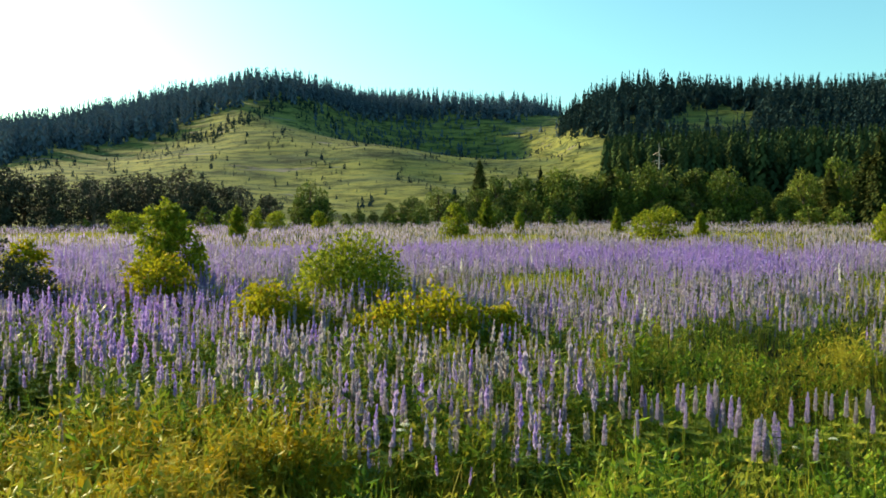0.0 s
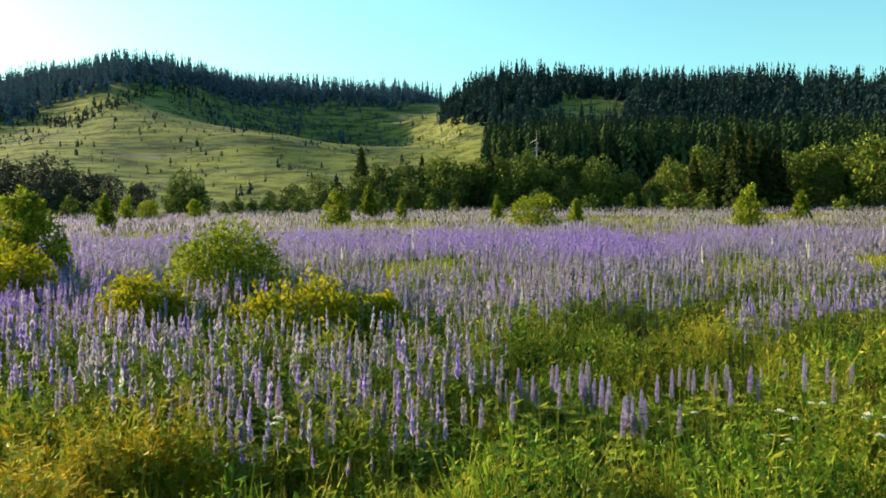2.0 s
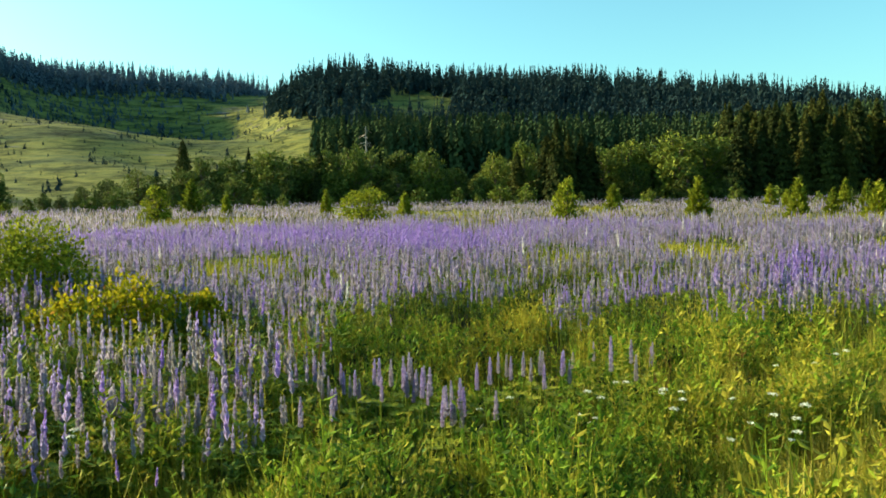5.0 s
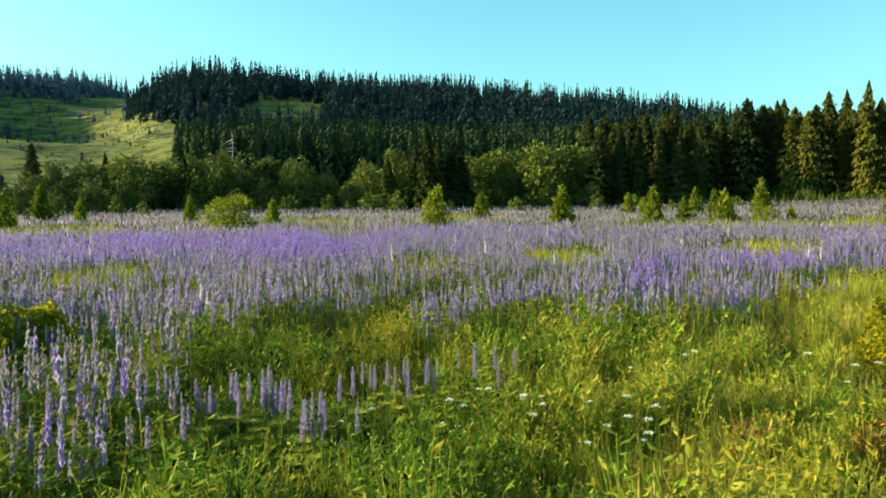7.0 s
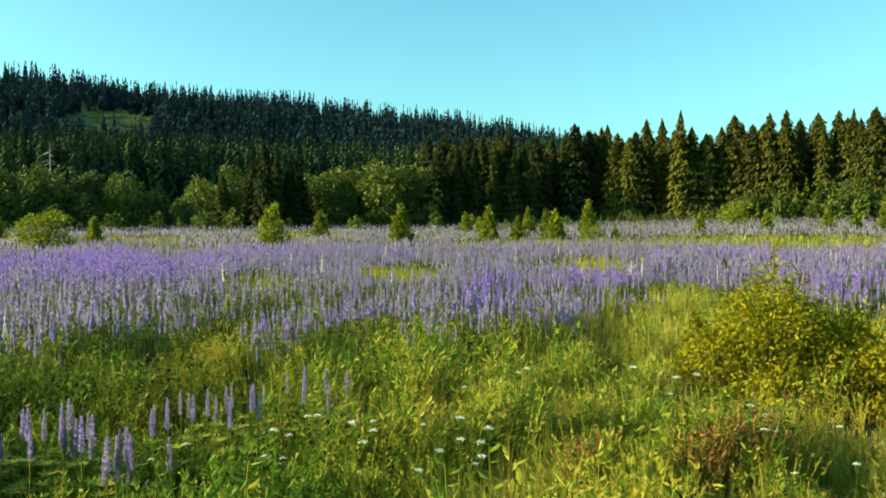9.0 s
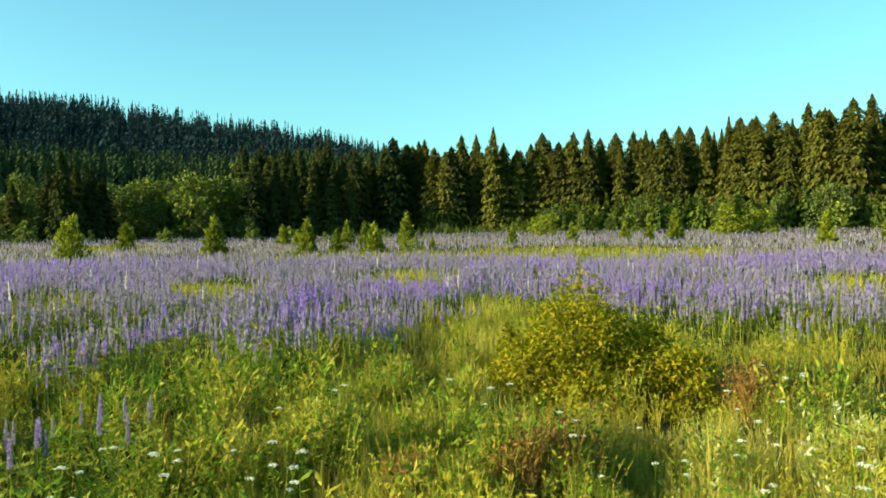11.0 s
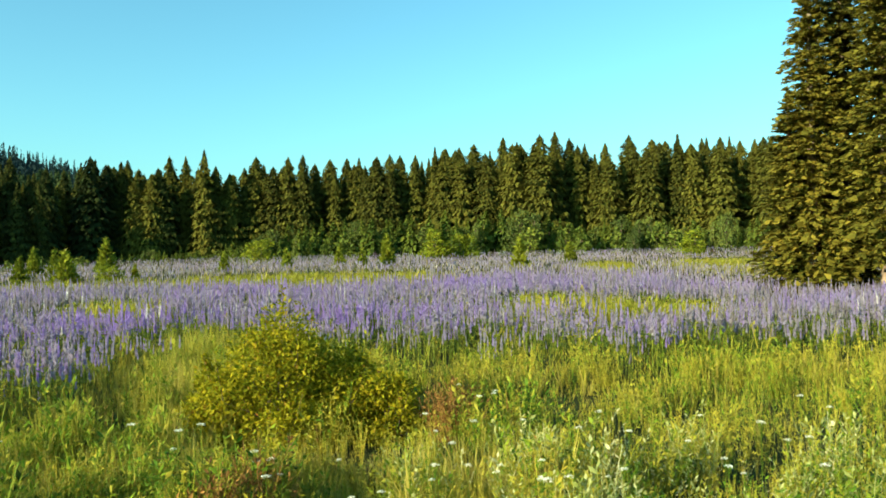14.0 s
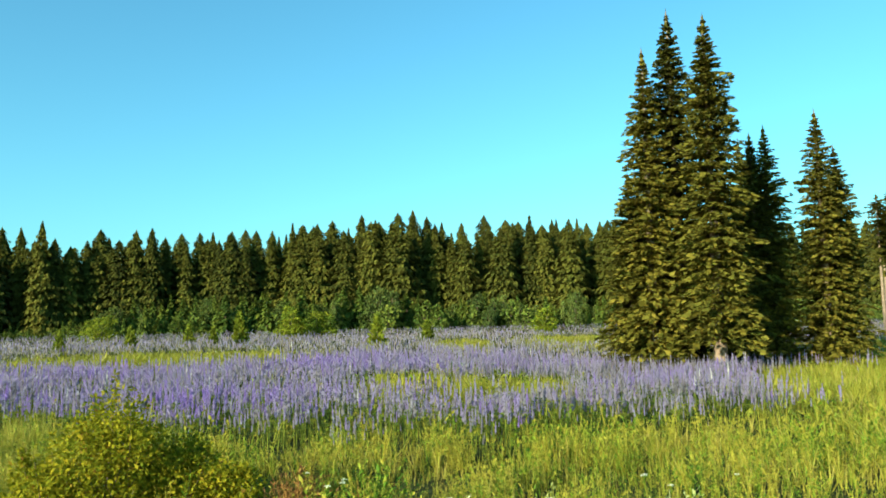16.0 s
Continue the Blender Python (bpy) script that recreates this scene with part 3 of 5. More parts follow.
for n, (az, dist, h) in enumerate([(111.9, 60, 10.0), (112.6, 62, 10.4), (113.4, 60, 10.2), (114.3, 63, 10.6), (115.4, 61, 10.0), (112.2, 70, 10.5), (113.8, 70, 11.5)]):
    put(bare[n % 2], az, dist, h / 12, 80 * n, 0.05)

# undergrowth before the spruces, and bushes scattered at the far side
LOW = "bushes before the forest edge"
low = [kind_of(broadleaf("forest_edge_bush", broadleaf_meshes("edge_bush", 3.2, (2.6, 3.2, 2.2)[k], 520, 0.24, 80 + k, 9, 0.0), "bright green leafy bush before the spruces", "bush", LOW, EDGE_LEAF, "stem")) for k in range(3)]
saplings = [kind_of(conifer("young_spruce", stand_conifer_meshes("young_spruce", 4.0, (1.0, 1.25)[k], 330, 86 + k, (0.75, 0.6)[k]), "young green spruce before the forest edge", "spruce", LOW, YOUNG_NEEDLE)) for k in range(2)]
az = 50.5
while az < 113:
    d = 121 + g.uniform(-5, 4)
    h = grown(az, d, np.interp(az, [50, 58, 61, 65, 69, 73, 79, 86, 92, 113], [0.9, 1.0, 2.0, 2.7, 2.6, 3.1, 3.1, 2.5, 2.5, 1.7])) * g.uniform(0.6, 1.1)
    pick = g.random()
    if pick < 0.5:
        put(saplings[int(g.integers(2))], az, d, h / 4, g.uniform(0, 360), 0.05, g.uniform(0.9, 1.4))
    elif pick < 0.72:
        put(belt[int(g.integers(4))], az, d, h / 9, g.uniform(0, 360), 0.1, g.uniform(0.55, 0.8))
    else:
        put(low[int(g.integers(3))], az, d, 0.8 * h / 3.2, g.uniform(0, 360), 0.1, g.uniform(0.7, 1.1))
    az += g.uniform(0.17, 0.34)
az = -24.0
while az < 50:
    put(low[int(g.integers(3))], az, 100 + g.uniform(-10, 6), g.uniform(1.5, 3.4) / 3.2, g.uniform(0, 360), 0.1, g.uniform(0.8, 1.2))
    az += g.uniform(1.3, 3.6)

def bushy_pine_meshes(name, height, width, sprays, seed):
    """A young pine: a thin stem under a dense, uneven cone of upturned needle sprays."""
    g = np.random.default_rng(seed)
    u = 1 - np.sqrt(g.uniform(0, 1, sprays))
    th = g.uniform(0, 6.28, sprays)
    lobe = 1 + 0.18 * np.sin(th * 3 + u * 9) + 0.14 * np.sin(th * 5 - u * 23)
    r = 0.5 * width * (1 - u) ** 0.8 * (0.62 + 0.5 * np.abs(np.sin(u * 15 + np.sin(th * 2)))) * lobe * g.uniform(0.45, 1.05, sprays) ** 0.5
    o = np.c_[np.cos(th), np.sin(th), np.zeros(sprays)]
    p = o * r[:, None] + np.c_[0 * u, 0 * u, height * (0.04 + 0.92 * u)]
    ah = o * 0.75 + [0, 0, 0.55] + g.normal(0, 0.35, (sprays, 3))
    ah *= (g.uniform(0.05, 0.11, sprays) * height / np.linalg.norm(ah, axis=1))[:, None]
    ac = np.cross(ah, g.normal(size=(sprays, 3)))
    ac *= (np.linalg.norm(ah, axis=1) * 0.3 / np.linalg.norm(ac, axis=1))[:, None]
    tip = (np.array([[0, 0, height * 0.9]]), np.array([[0, 0, height * 0.1]]), np.array([[0.02 * height, 0, 0]]))
    return mesh_np(name + "_stem", *tube([(0, 0, 0), (0, 0, height * 0.95)], [0.03 * height, 0.004 * height], 6)), mesh_np(name + "_needles", *joined([quads_at(p, ah, ac, 0.25), quads_at(*tip)]))


# young pines and bushes in the meadow
YOUNG = "young trees in the lupine meadow"
pines = [kind_of(conifer("young_pine", bushy_pine_meshes("young_pine", 2.6, 1.4, 800, 90 + k), "small bushy young pine among lupines", "pine", YOUNG, PINE)) for k in range(2)]
willows = [kind_of(broadleaf("young_willow", broadleaf_meshes("young_willow", 2.4, (1.7, 2.3)[k], 2400, 0.09, 95 + k, 16, 0.0), "small bright green willow bush among lupines", "willow", YOUNG, SHRUB, "stem")) for k in range(2)]
for n, (az, dist, h) in enumerate([(12.2, 62, 2.1), (17.8, 50, 1.9), (38.1, 47, 2.5), (44.3, 50, 2.5), (46.3, 52, 1.7), (48.9, 50, 2.2), (48.2, 60, 2.2), (43.6, 66, 1.7), (42.6, 70, 2.0), (47.0, 68, 2.4), (51.2, 72, 3.0), (32.4, 62, 2.3), (69.7, 68, 2.9), (68.0, 66, 1.7), (66.4, 70, 1.8), (62.8, 64, 1.9), (79.0, 54, 2.3), (82.5, 62, 1.9), (53.0, 50, 1.1), (5.4, 66, 1.9), (3.1, 76, 3.3), (-14.4, 56, 2.6), (58.6, 62, 1.6)]):
    put(pines[n % 2], az, dist, (h + 0.4) / 2.6, 47 * n, 0.05, 0.95 + 0.12 * (n % 3 - 1))
for n, (az, dist, h, wide) in enumerate([(0.9, 56, 2.5, 1.0), (14.9, 48, 2.35, 1.35), (29.2, 48, 2.6, 0.85), (51.4, 50, 1.2, 1.3), (73.1, 84, 3.4, 1.2), (75.0, 86, 3.0, 1.2), (90.8, 90, 2.8, 1.5), (61.0, 90, 2.9, 1.2), (-13.1, 78, 2.4, 0.9), (-11.7, 80, 2.2, 0.9), (-8.8, 84, 2.0, 1.1), (-21.6, 72, 2.4, 1.4)]):
    put(willows[n % 2], az, dist, (h + 0.4) / 2.4, 61 * n, 0.05, wide)

# the near shrubs
BUSH = "shrubs in the lupine meadow"


def shrub_meshes(name, height, width, leaves, leaf, seed, lobes=30, shoots=22, peak=0.0):
    """A dense shrub: stems from one root, and a lumpy dome of leafy tufts with deep gaps between them."""
    g = np.random.default_rng(seed)
    k = np.arange(lobes)
    u = (k + 0.5) / lobes
    th = k * 2.4 + g.uniform(-0.4, 0.4, lobes)
    flat = np.sqrt(1 - u ** 2) * g.uniform(0.6, 1.0, lobes)
    width, height = width * 1.22, height * 1.06
    rad = width * g.uniform(0.11, 0.19, lobes)
    cen = np.c_[np.cos(th) * flat * (0.5 * width - rad), np.sin(th) * flat * (0.5 * width - rad), np.maximum(u * height * g.uniform(0.85, 1.0, lobes) - rad, 0.12 * height)]
    cen[:, 0] += peak * width * u
    wood = []
    for c in cen:
        root = np.array([0.05 * width * g.normal(), 0.05 * width * g.normal(), 0])
        wood.append(tube([root, root * 0.4 + c * 0.6 + [0, 0, 0.05 * height], c], [0.013, 0.009, 0.003], 4))
    pick = g.choice(lobes, leaves, p=rad ** 2 / (rad ** 2).sum())
    d = g.normal(size=(leaves, 3)) + [0, 0, 0.35]
    d /= np.linalg.norm(d, axis=1, keepdims=True)
    p = cen[pick] + d * (rad[pick] * g.uniform(0.5, 1.1, leaves))[:, None]
    p[:, 2] = np.maximum(p[:, 2], 0.03)
    ah = d * 0.8 + g.normal(0, 0.55, (leaves, 3)) + [0, 0, -0.2]
    ah /= np.linalg.norm(ah, axis=1, keepdims=True)
    ac = np.cross(ah, d + g.normal(0, 0.7, (leaves, 3)))
    ac /= np.linalg.norm(ac, axis=1, keepdims=True)
    size = leaf * g.uniform(0.55, 1.2, leaves)[:, None]
    sprigs = [quads_at(p, ah * size, ac * size * 0.5, 0.3)]
    for _ in range(shoots):
        c, r = cen[int(g.integers(lobes // 3, lobes))], width * 0.16
        way = g.normal(size=3) * [0.35, 0.35, 0.2] + [0, 0, 0.8]
        way /= np.linalg.norm(way)
        ln = r * g.uniform(1.0, 1.5)
        wood.append(tube([c, c + way * ln], [0.005, 0.002], 3))
        m = 16
        o = g.normal(size=(m, 3)) + way * 0.3
        o /= np.linalg.norm(o, axis=1, keepdims=True)
        q = np.cross(o, g.normal(size=(m, 3)))
        q /= np.linalg.norm(q, axis=1, keepdims=True)
        sprigs.append(quads_at(c + way * ln * g.uniform(0.4, 1.0, (m, 1)) + o * leaf, o * leaf, q * leaf * 0.5, 0.3))
    return mesh_np(name + "_wood", *joined(wood)), mesh_np(name + "_leaves", *joined(sprigs))


def near_shrub(name, label, az, dist, height, width, leaf, count, material, seed, lobes=30, peak=0.0):
    ob = broadleaf(name, shrub_meshes(name, height, width, count, leaf, seed, lobes, 22, peak), label, "shrub", BUSH, material, "stem")
    x, y = plan(az, dist)
    ob.matrix_basis = pose(x, y, float(land(x, y)) - 0.03, 0, 0, -az)
    return ob


near_shrub("willow_shrub", "grey green willow shrub standing among lupines", -6.5, 14.5, 1.88, 2.95, 0.045, 18000, SHRUB, 101, 44)
near_shrub("rose_shrub", "yellow green shrub in front of the willow", -12.0, 12.2, 1.3, 1.8, 0.045, 7000, SHRUB_GOLD, 102, 26)
near_shrub("rose_shrub", "low spreading golden green shrub among lupines", -0.2, 11.2, 1.2, 2.3, 0.045, 11000, SHRUB_GOLD, 103, 34)
near_shrub("rose_shrub", "low golden shrub joined to its neighbour among lupines", -4.3, 11.4, 1.0, 1.5, 0.045, 4200, SHRUB_GOLD, 113, 22)
near_shrub("rose_shrub", "small golden shrub at the thicket's end", 4.0, 11.2, 0.95, 1.3, 0.045, 4200, SHRUB_GOLD, 114, 22)
near_shrub("maple_sapling", "upright bright green leafy young tree", -18.8, 19.0, 2.5, 1.75, 0.065, 7500, SHRUB, 104, 34)
near_shrub("rose_shrub", "golden shrub at the foot of the young tree", -19.6, 16.6, 1.5, 2.0, 0.05, 7000, SHRUB_GOLD, 105, 28)
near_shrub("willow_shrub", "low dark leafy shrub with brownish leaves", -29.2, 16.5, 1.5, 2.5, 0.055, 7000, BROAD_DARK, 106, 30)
near_shrub("rose_shrub", "small golden shrub behind the dark one", -27.6, 18.5, 1.75, 1.3, 0.05, 3600, SHRUB_GOLD, 119, 20)
near_shrub("rose_shrub", "tall golden green rose shrub in tall grass", 62.2, 10.5, 1.58, 1.9, 0.032, 16000, SHRUB_GOLD, 107, 38, 0.03)
near_shrub("rose_shrub", "rose shrub with a dark shaded side", 66.6, 10.6, 1.14, 1.4, 0.032, 9500, SHRUB_GOLD, 117, 26)
near_shrub("rose_shrub", "low sprawling rose shoot in tall grass", 58.8, 10.7, 1.0, 1.05, 0.032, 5200, SHRUB_GOLD, 118, 18)
near_shrub("rose_shrub", "low leafy shoot beside the rose shrub", 69.6, 10.2, 0.9, 1.0, 0.032, 4500, SHRUB_GOLD, 108, 16)

# ---- woods on the hills ----


def far_conifer(boughs, seed, wide=0.19, blunt=0.8, size=0.5):
    """A conifer far off, 1 high: many drooping boughs set round a stem, ragged in outline."""
    g = np.random.default_rng(seed)
    u = (np.arange(boughs) + g.uniform(0, 0.9, boughs)) / (boughs + 0.6)
    th = np.arange(boughs) * 2.4 + g.uniform(-0.5, 0.5, boughs)
    r = wide * ((1 - u) ** blunt * g.uniform(0.65, 1.15, boughs) + 0.03)
    o = np.c_[np.cos(th), np.sin(th), np.zeros(boughs)]
    ln = r * size + 0.012
    ah = o * (ln * 0.7)[:, None] + np.c_[0 * u, 0 * u, -ln * g.uniform(0.7, 1.5, boughs)]
    c = o * np.maximum(r - ln, 0)[:, None] + np.c_[0 * u, 0 * u, 0.04 + 0.95 * u - 0.3 * r]
    ac = np.cross(o, [0, 0, 1.0]) * (ln * 0.75)[:, None] + np.c_[0 * u, 0 * u, g.uniform(-0.4, 0.4, boughs) * ln]
    tip = (np.array([[0, 0, 0.94]]), np.array([[0, 0, 0.06]]), np.array([[0.018, 0.01, 0]]))
    return joined([quads_at(c, ah, ac, -0.35), quads_at(*tip)])


def woods(name, label, az, dist, heights, templates, material=None, tones=None):
    """Many trees far off as one object."""
    g = np.random.default_rng(len(az))
    x, y = dist * np.sin(np.radians(az)), dist * np.cos(np.radians(az))
    at = np.c_[x, y, land(x, y) - 0.3]
    pieces, tone = [], []
    which = g.integers(0, len(templates), len(az))
    for k, t in enumerate(templates):
        sel = which == k
        if not sel.any():
            continue
        n = int(sel.sum())
        pieces.append(scatter(t, at[sel], heights[sel], g.uniform(0, 6.28, n), g.uniform(0, 0.03, n), g.uniform(0, 6.28, n)))
        tone.append(np.repeat(np.clip(g.normal(0.45, 0.22, n), 0, 1) if tones is None else tones[sel], len(t[0])))
    v, f = joined(pieces)
    ob = part(name, mesh_np(name, v, f, np.concatenate(tone)), material or NEEDLE_FAR_HAZE)
    return tagged(ob, label, "forest", kind="stuff")


def elev(az, dist):
    x, y = dist * np.sin(np.radians(az)), dist * np.cos(np.radians(az))
    return np.degrees(np.arctan2(land(x, y) - EYE, dist))


g = np.random.default_rng(21)
FAR = [far_conifer(20, k, (0.16, 0.2, 0.18, 0.22, 0.15)[k], (0.8, 0.65, 0.9, 0.6, 0.8)[k], 0.55) for k in range(5)]
MID = [far_conifer(110, 10 + k, 0.15, (0.7, 0.6, 0.8, 0.65)[k], 0.26) for k in range(4)]
SCRUB = [far_conifer(9, 30 + k, 0.36, 0.5, 0.6) for k in range(4)]
n = 11500
az, dist = g.uniform(-42, 9.5, n), np.sqrt(g.uniform(430 ** 2, 880 ** 2, n))
edge = np.interp(az, [-48, -29, -26, -18.8, -15.8, -12.4, -8.9, -5, 0.6, 5, 7, 9.5], [2.0, 3.2, 4.3, 5.7, 7.3, 8.3, 8.15, 6.9, 7.1, 7.0, 7.35, 7.4])
keep = elev(az, dist) > edge + g.normal(0, 0.14, n)
woods("hill_forest", "dark spruce forest along the hill crest, haze tinted into its needles", az[keep], dist[keep], (g.gamma(9, 1.45, n).clip(7, 21) * (1 + 0.16 * smooth((-14 - az) / 8)))[keep], FAR, NEEDLE_CREST_HAZE)
n = 9500
az, dist = g.uniform(8.2, 66, n), np.sqrt(g.uniform(360 ** 2, 650 ** 2, n))
clear = ((az - 18.4) / 3.0) ** 2 + ((elev(az, dist) - 6.3) / 1.1) ** 2 < 1
clear &= dist < 535
lane = (az < 12.0 + g.normal(0, 0.3, n)) & (elev(az, dist) < 5.7)
keep = ~clear & ~lane & (g.random(n) < 0.8)
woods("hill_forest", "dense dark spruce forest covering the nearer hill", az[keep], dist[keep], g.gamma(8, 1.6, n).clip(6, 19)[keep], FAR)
n = 1150
az, dist = g.uniform(11.3, 56, n), g.uniform(150, 195, n)
rise = np.interp(az, [11, 15, 20, 26, 34, 40, 44, 48, 56], [5.9, 6.4, 6.2, 6.3, 6.0, 5.8, 6.1, 6.2, 5.8])
sx, sy = dist * np.sin(np.radians(az)), dist * np.cos(np.radians(az))
hh = np.tan(np.radians(rise)) * dist + EYE - land(sx, sy)
woods("spruce_stand", "dark spruce stand behind the leafy belt", az, dist, hh * g.uniform(0.78, 1.02, n), MID, NEEDLE_STAND)
n = 9
az, dist = np.array([4.3, 5.0, 5.25, 5.7, 5.9, 6.2, 6.9, 7.3, 7.6]), np.full(9, 826.0)
woods("lone_spruces", "a few thin spruces standing on the saddle", az, dist, np.array([17, 25, 18, 24, 20, 17, 22, 23, 15.0]), MID, NEEDLE_CREST_HAZE)
n = 420
az, dist = g.uniform(52, 120, n), g.uniform(150, 178, n)
woods("forest_depth", "dark inner rows of spruces behind the forest edge", az, dist, np.interp(az, [52, 60, 66, 90, 120], [14, 14.5, 17.5, 19.5, 16]) * g.uniform(0.75, 1.0, n), MID, NEEDLE_STAND)
n = 7000
az, dist = g.uniform(-30, 12, n), np.sqrt(g.uniform(256 ** 2, 690 ** 2, n))
keep = (elev(az, dist) < np.interp(az, [-30, -18, -12, 0, 12], [3.5, 5.5, 7.6, 6.8, 6.0])) & (g.random(n) < 0.2 + 0.8 * (np.sin(az * 0.9) * np.sin(dist * 0.031) > 0.1))
woods("hillside_scrub", "small dark bushes dotted over the grassy hillside", az[keep], dist[keep], g.gamma(2.0, 0.65, n).clip(0.7, 5.0)[keep], SCRUB)
# scrub added on the bare slope so that the hollow darkens as if shaded
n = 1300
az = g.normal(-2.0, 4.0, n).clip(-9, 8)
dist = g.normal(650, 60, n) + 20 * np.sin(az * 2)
woods("hillside_scrub", "bluish scrub added to the hollow to stand for its shade", az, dist, g.gamma(2.5, 1.1, n).clip(1, 8), SCRUB, NEEDLE_CREST_HAZE)
n = 420
az = g.uniform(-19, -7.5, n)
dist = 560 + 60 * np.sin(az * 0.5) + g.normal(0, 14, n)
woods("hillside_scrub", "band of dark scrub across the grassy dome", az, dist, g.gamma(3, 0.9, n).clip(1, 6), SCRUB)

# ---- the flower field ----
NEAR_EDGE = ([-60, -27, -20, -9, 3, 9, 11, 14.4, 18.6, 22, 27, 31, 33, 36.6, 39, 42, 44.4, 47, 50.5, 53, 56, 60, 65, 69, 72, 77, 80, 83, 85.5, 88, 90, 93, 97.6, 101.5, 107, 109, 111, 125], [8, 7.2, 6.8, 6.1, 6.0, 6.4, 7.2, 10.7, 12.2, 12.2, 13.2, 11.5, 12, 12.5, 12.2, 11, 10.7, 11.2, 13.6, 15.5, 17.3, 17, 17.2, 17, 16.3, 14.9, 15.4, 15.5, 14.8, 16, 18, 17.4, 16, 17, 19, 24, 36, 46])
GAPS = [(63.5, 43, 13.1, 11.2), (51.5, 26.5, 4.5, 4.5), (38.7, 21.3, 3.1, 2.8), (80.1, 24, 4.2, 4.0), (87, 23, 6.2, 4.5), (85, 54, 2.2, 11.2), (107.5, 28, 4.8, 11.2), (7.6, 20.2, 3.0, 3.2), (28.9, 20.6, 2.5, 2.4), (38, 24, 4.2, 3.0), (4.5, 18.8, 2.8, 2.0), (3.6, 52, 5.0, 7.5), (31, 66, 3.8, 10.0), (20, 60, 5.0, 6.2), (114, 26, 8.1, 16.2), (-24, 70, 6.2, 10.0), (114, 48, 7.5, 17.5), (95, 66, 7.5, 11.2), (47, 48, 6.2, 6.2), (22, 40, 3.1, 3.8), (72, 26, 2.8, 2.0), (-12, 40, 5.0, 5.0)]
# stretches where the flowers are fresh and deep violet: degrees, metres, half widths, strength
FRESH = [(10, 29, 12.1, 6.6, 0.62), (-21, 12, 6.6, 4.4, 0.5), (34.6, 14, 1.9, 2.6, 0.38), (44.4, 16.5, 2.1, 4.0, 0.53), (54.3, 19.6, 6.6, 2.4, 0.56), (20.6, 24, 5.1, 5.5, 0.53), (67.9, 18.5, 4.0, 2.4, 0.53), (30, 34, 7.7, 6.6, 0.31), (78, 31, 5.5, 4.4, 0.31), (-6, 34, 6.6, 5.5, 0.31), (62, 30, 9.9, 3.3, 0.25)]


def ragged(x, y):
    """Uneven blotches, 0 to 1, some metres wide."""
    return 0.5 + 0.25 * (np.sin(x * 0.83 + 2.1 * np.sin(y * 0.37 + 0.4)) + np.sin(y * 0.97 + 1.9 * np.sin(x * 0.41 + 1.1)))


def field_density(az, dist):
    x, y = dist * np.sin(np.radians(az)), dist * np.cos(np.radians(az))
    blot = ragged(x, y)
    fine = ragged(x * 2.7 + 4, y * 2.7)
    d = smooth((dist + 3.2 * (blot - 0.5) + 2.4 * (fine - 0.5) - np.interp(az, *NEAR_EDGE)) / 1.5 + 0.5)
    for ga, gd, ha, hd in GAPS:
        d = d * np.clip((((az - ga) / ha) ** 2 + ((dist - gd) / hd) ** 2) * 1.4 - 0.95 + 0.6 * fine, 0.03, 1)
    thin = 1 - 0.22 * smooth((az + 14) / 6) * smooth((13.0 - dist) / 2.5)
    thin = thin * np.interp(dist, [38, 75], [1.0, 0.8]) * (1 - 0.22 * smooth((-6 - az) / 8) * smooth((14 - dist) / 4))
    return d * thin * (0.5 + 0.5 * smooth(blot * 2.2 - 0.25)) * (0.55 + 0.45 * smooth(fine * 2.4 - 0.3))


def polar_spots(count, near, far, g, lo=-47, hi=117):
    az = g.uniform(lo, hi, count)
    return az, np.sqrt(g.uniform(near ** 2, far ** 2, count))


def lupine_spike(whorls, petals, seed, girth=0.024, foot=0.74):
    """The flower spike of a lupine, 1 high in all, its flowers in close whorls over the upper part."""
    g = np.random.default_rng(seed)
    z = np.repeat(np.linspace(foot, 0.985, whorls), petals)
    th = np.tile(np.arange(petals), whorls) * 2 * np.pi / petals + np.repeat(np.arange(whorls), petals) * 0.9 + g.uniform(-0.3, 0.3, whorls * petals)
    u = (z - foot) / (1 - foot)
    step = (1 - foot) / whorls
    r = girth * (1 - 0.72 * u ** 2.2) * g.uniform(0.75, 1.2, len(z))
    o = np.c_[np.cos(th), np.sin(th), np.zeros_like(th)]
    c = o * (r * 0.55)[:, None] + np.c_[0 * z, 0 * z, z + g.uniform(-0.3, 0.3, len(z)) * step]
    ah = o * (r * 0.4)[:, None] + np.array([0, 0, step * 0.85])
    ac = np.cross(o, [0, 0, 1.0]) * (r * 0.9 * 4.0 / petals)[:, None]
    return quads_at(c, ah, ac, -0.3)


def lupine_green(leaves, leaflets, seed):
    g = np.random.default_rng(seed)
    out = [sliver((0, 0, 0), (0, 0, 0.97), 0.007)]
    for k in range(leaves):
        th, z = k * 2.4 + g.uniform(-0.4, 0.4), 0.3 + 0.42 * (k + 0.5) / leaves
        c = np.array([math.cos(th), math.sin(th), 0]) * 0.13 + [0, 0, z + 0.06]
        fa = np.arange(leaflets) * 2 * np.pi / leaflets
        d = np.c_[np.cos(fa), np.sin(fa), np.full(leaflets, 0.25)] * 0.065
        out.append(quads_at(c + d, d, np.cross(d, [0, 0, 1.0]) * 0.3, 0.3))
    return joined(out)


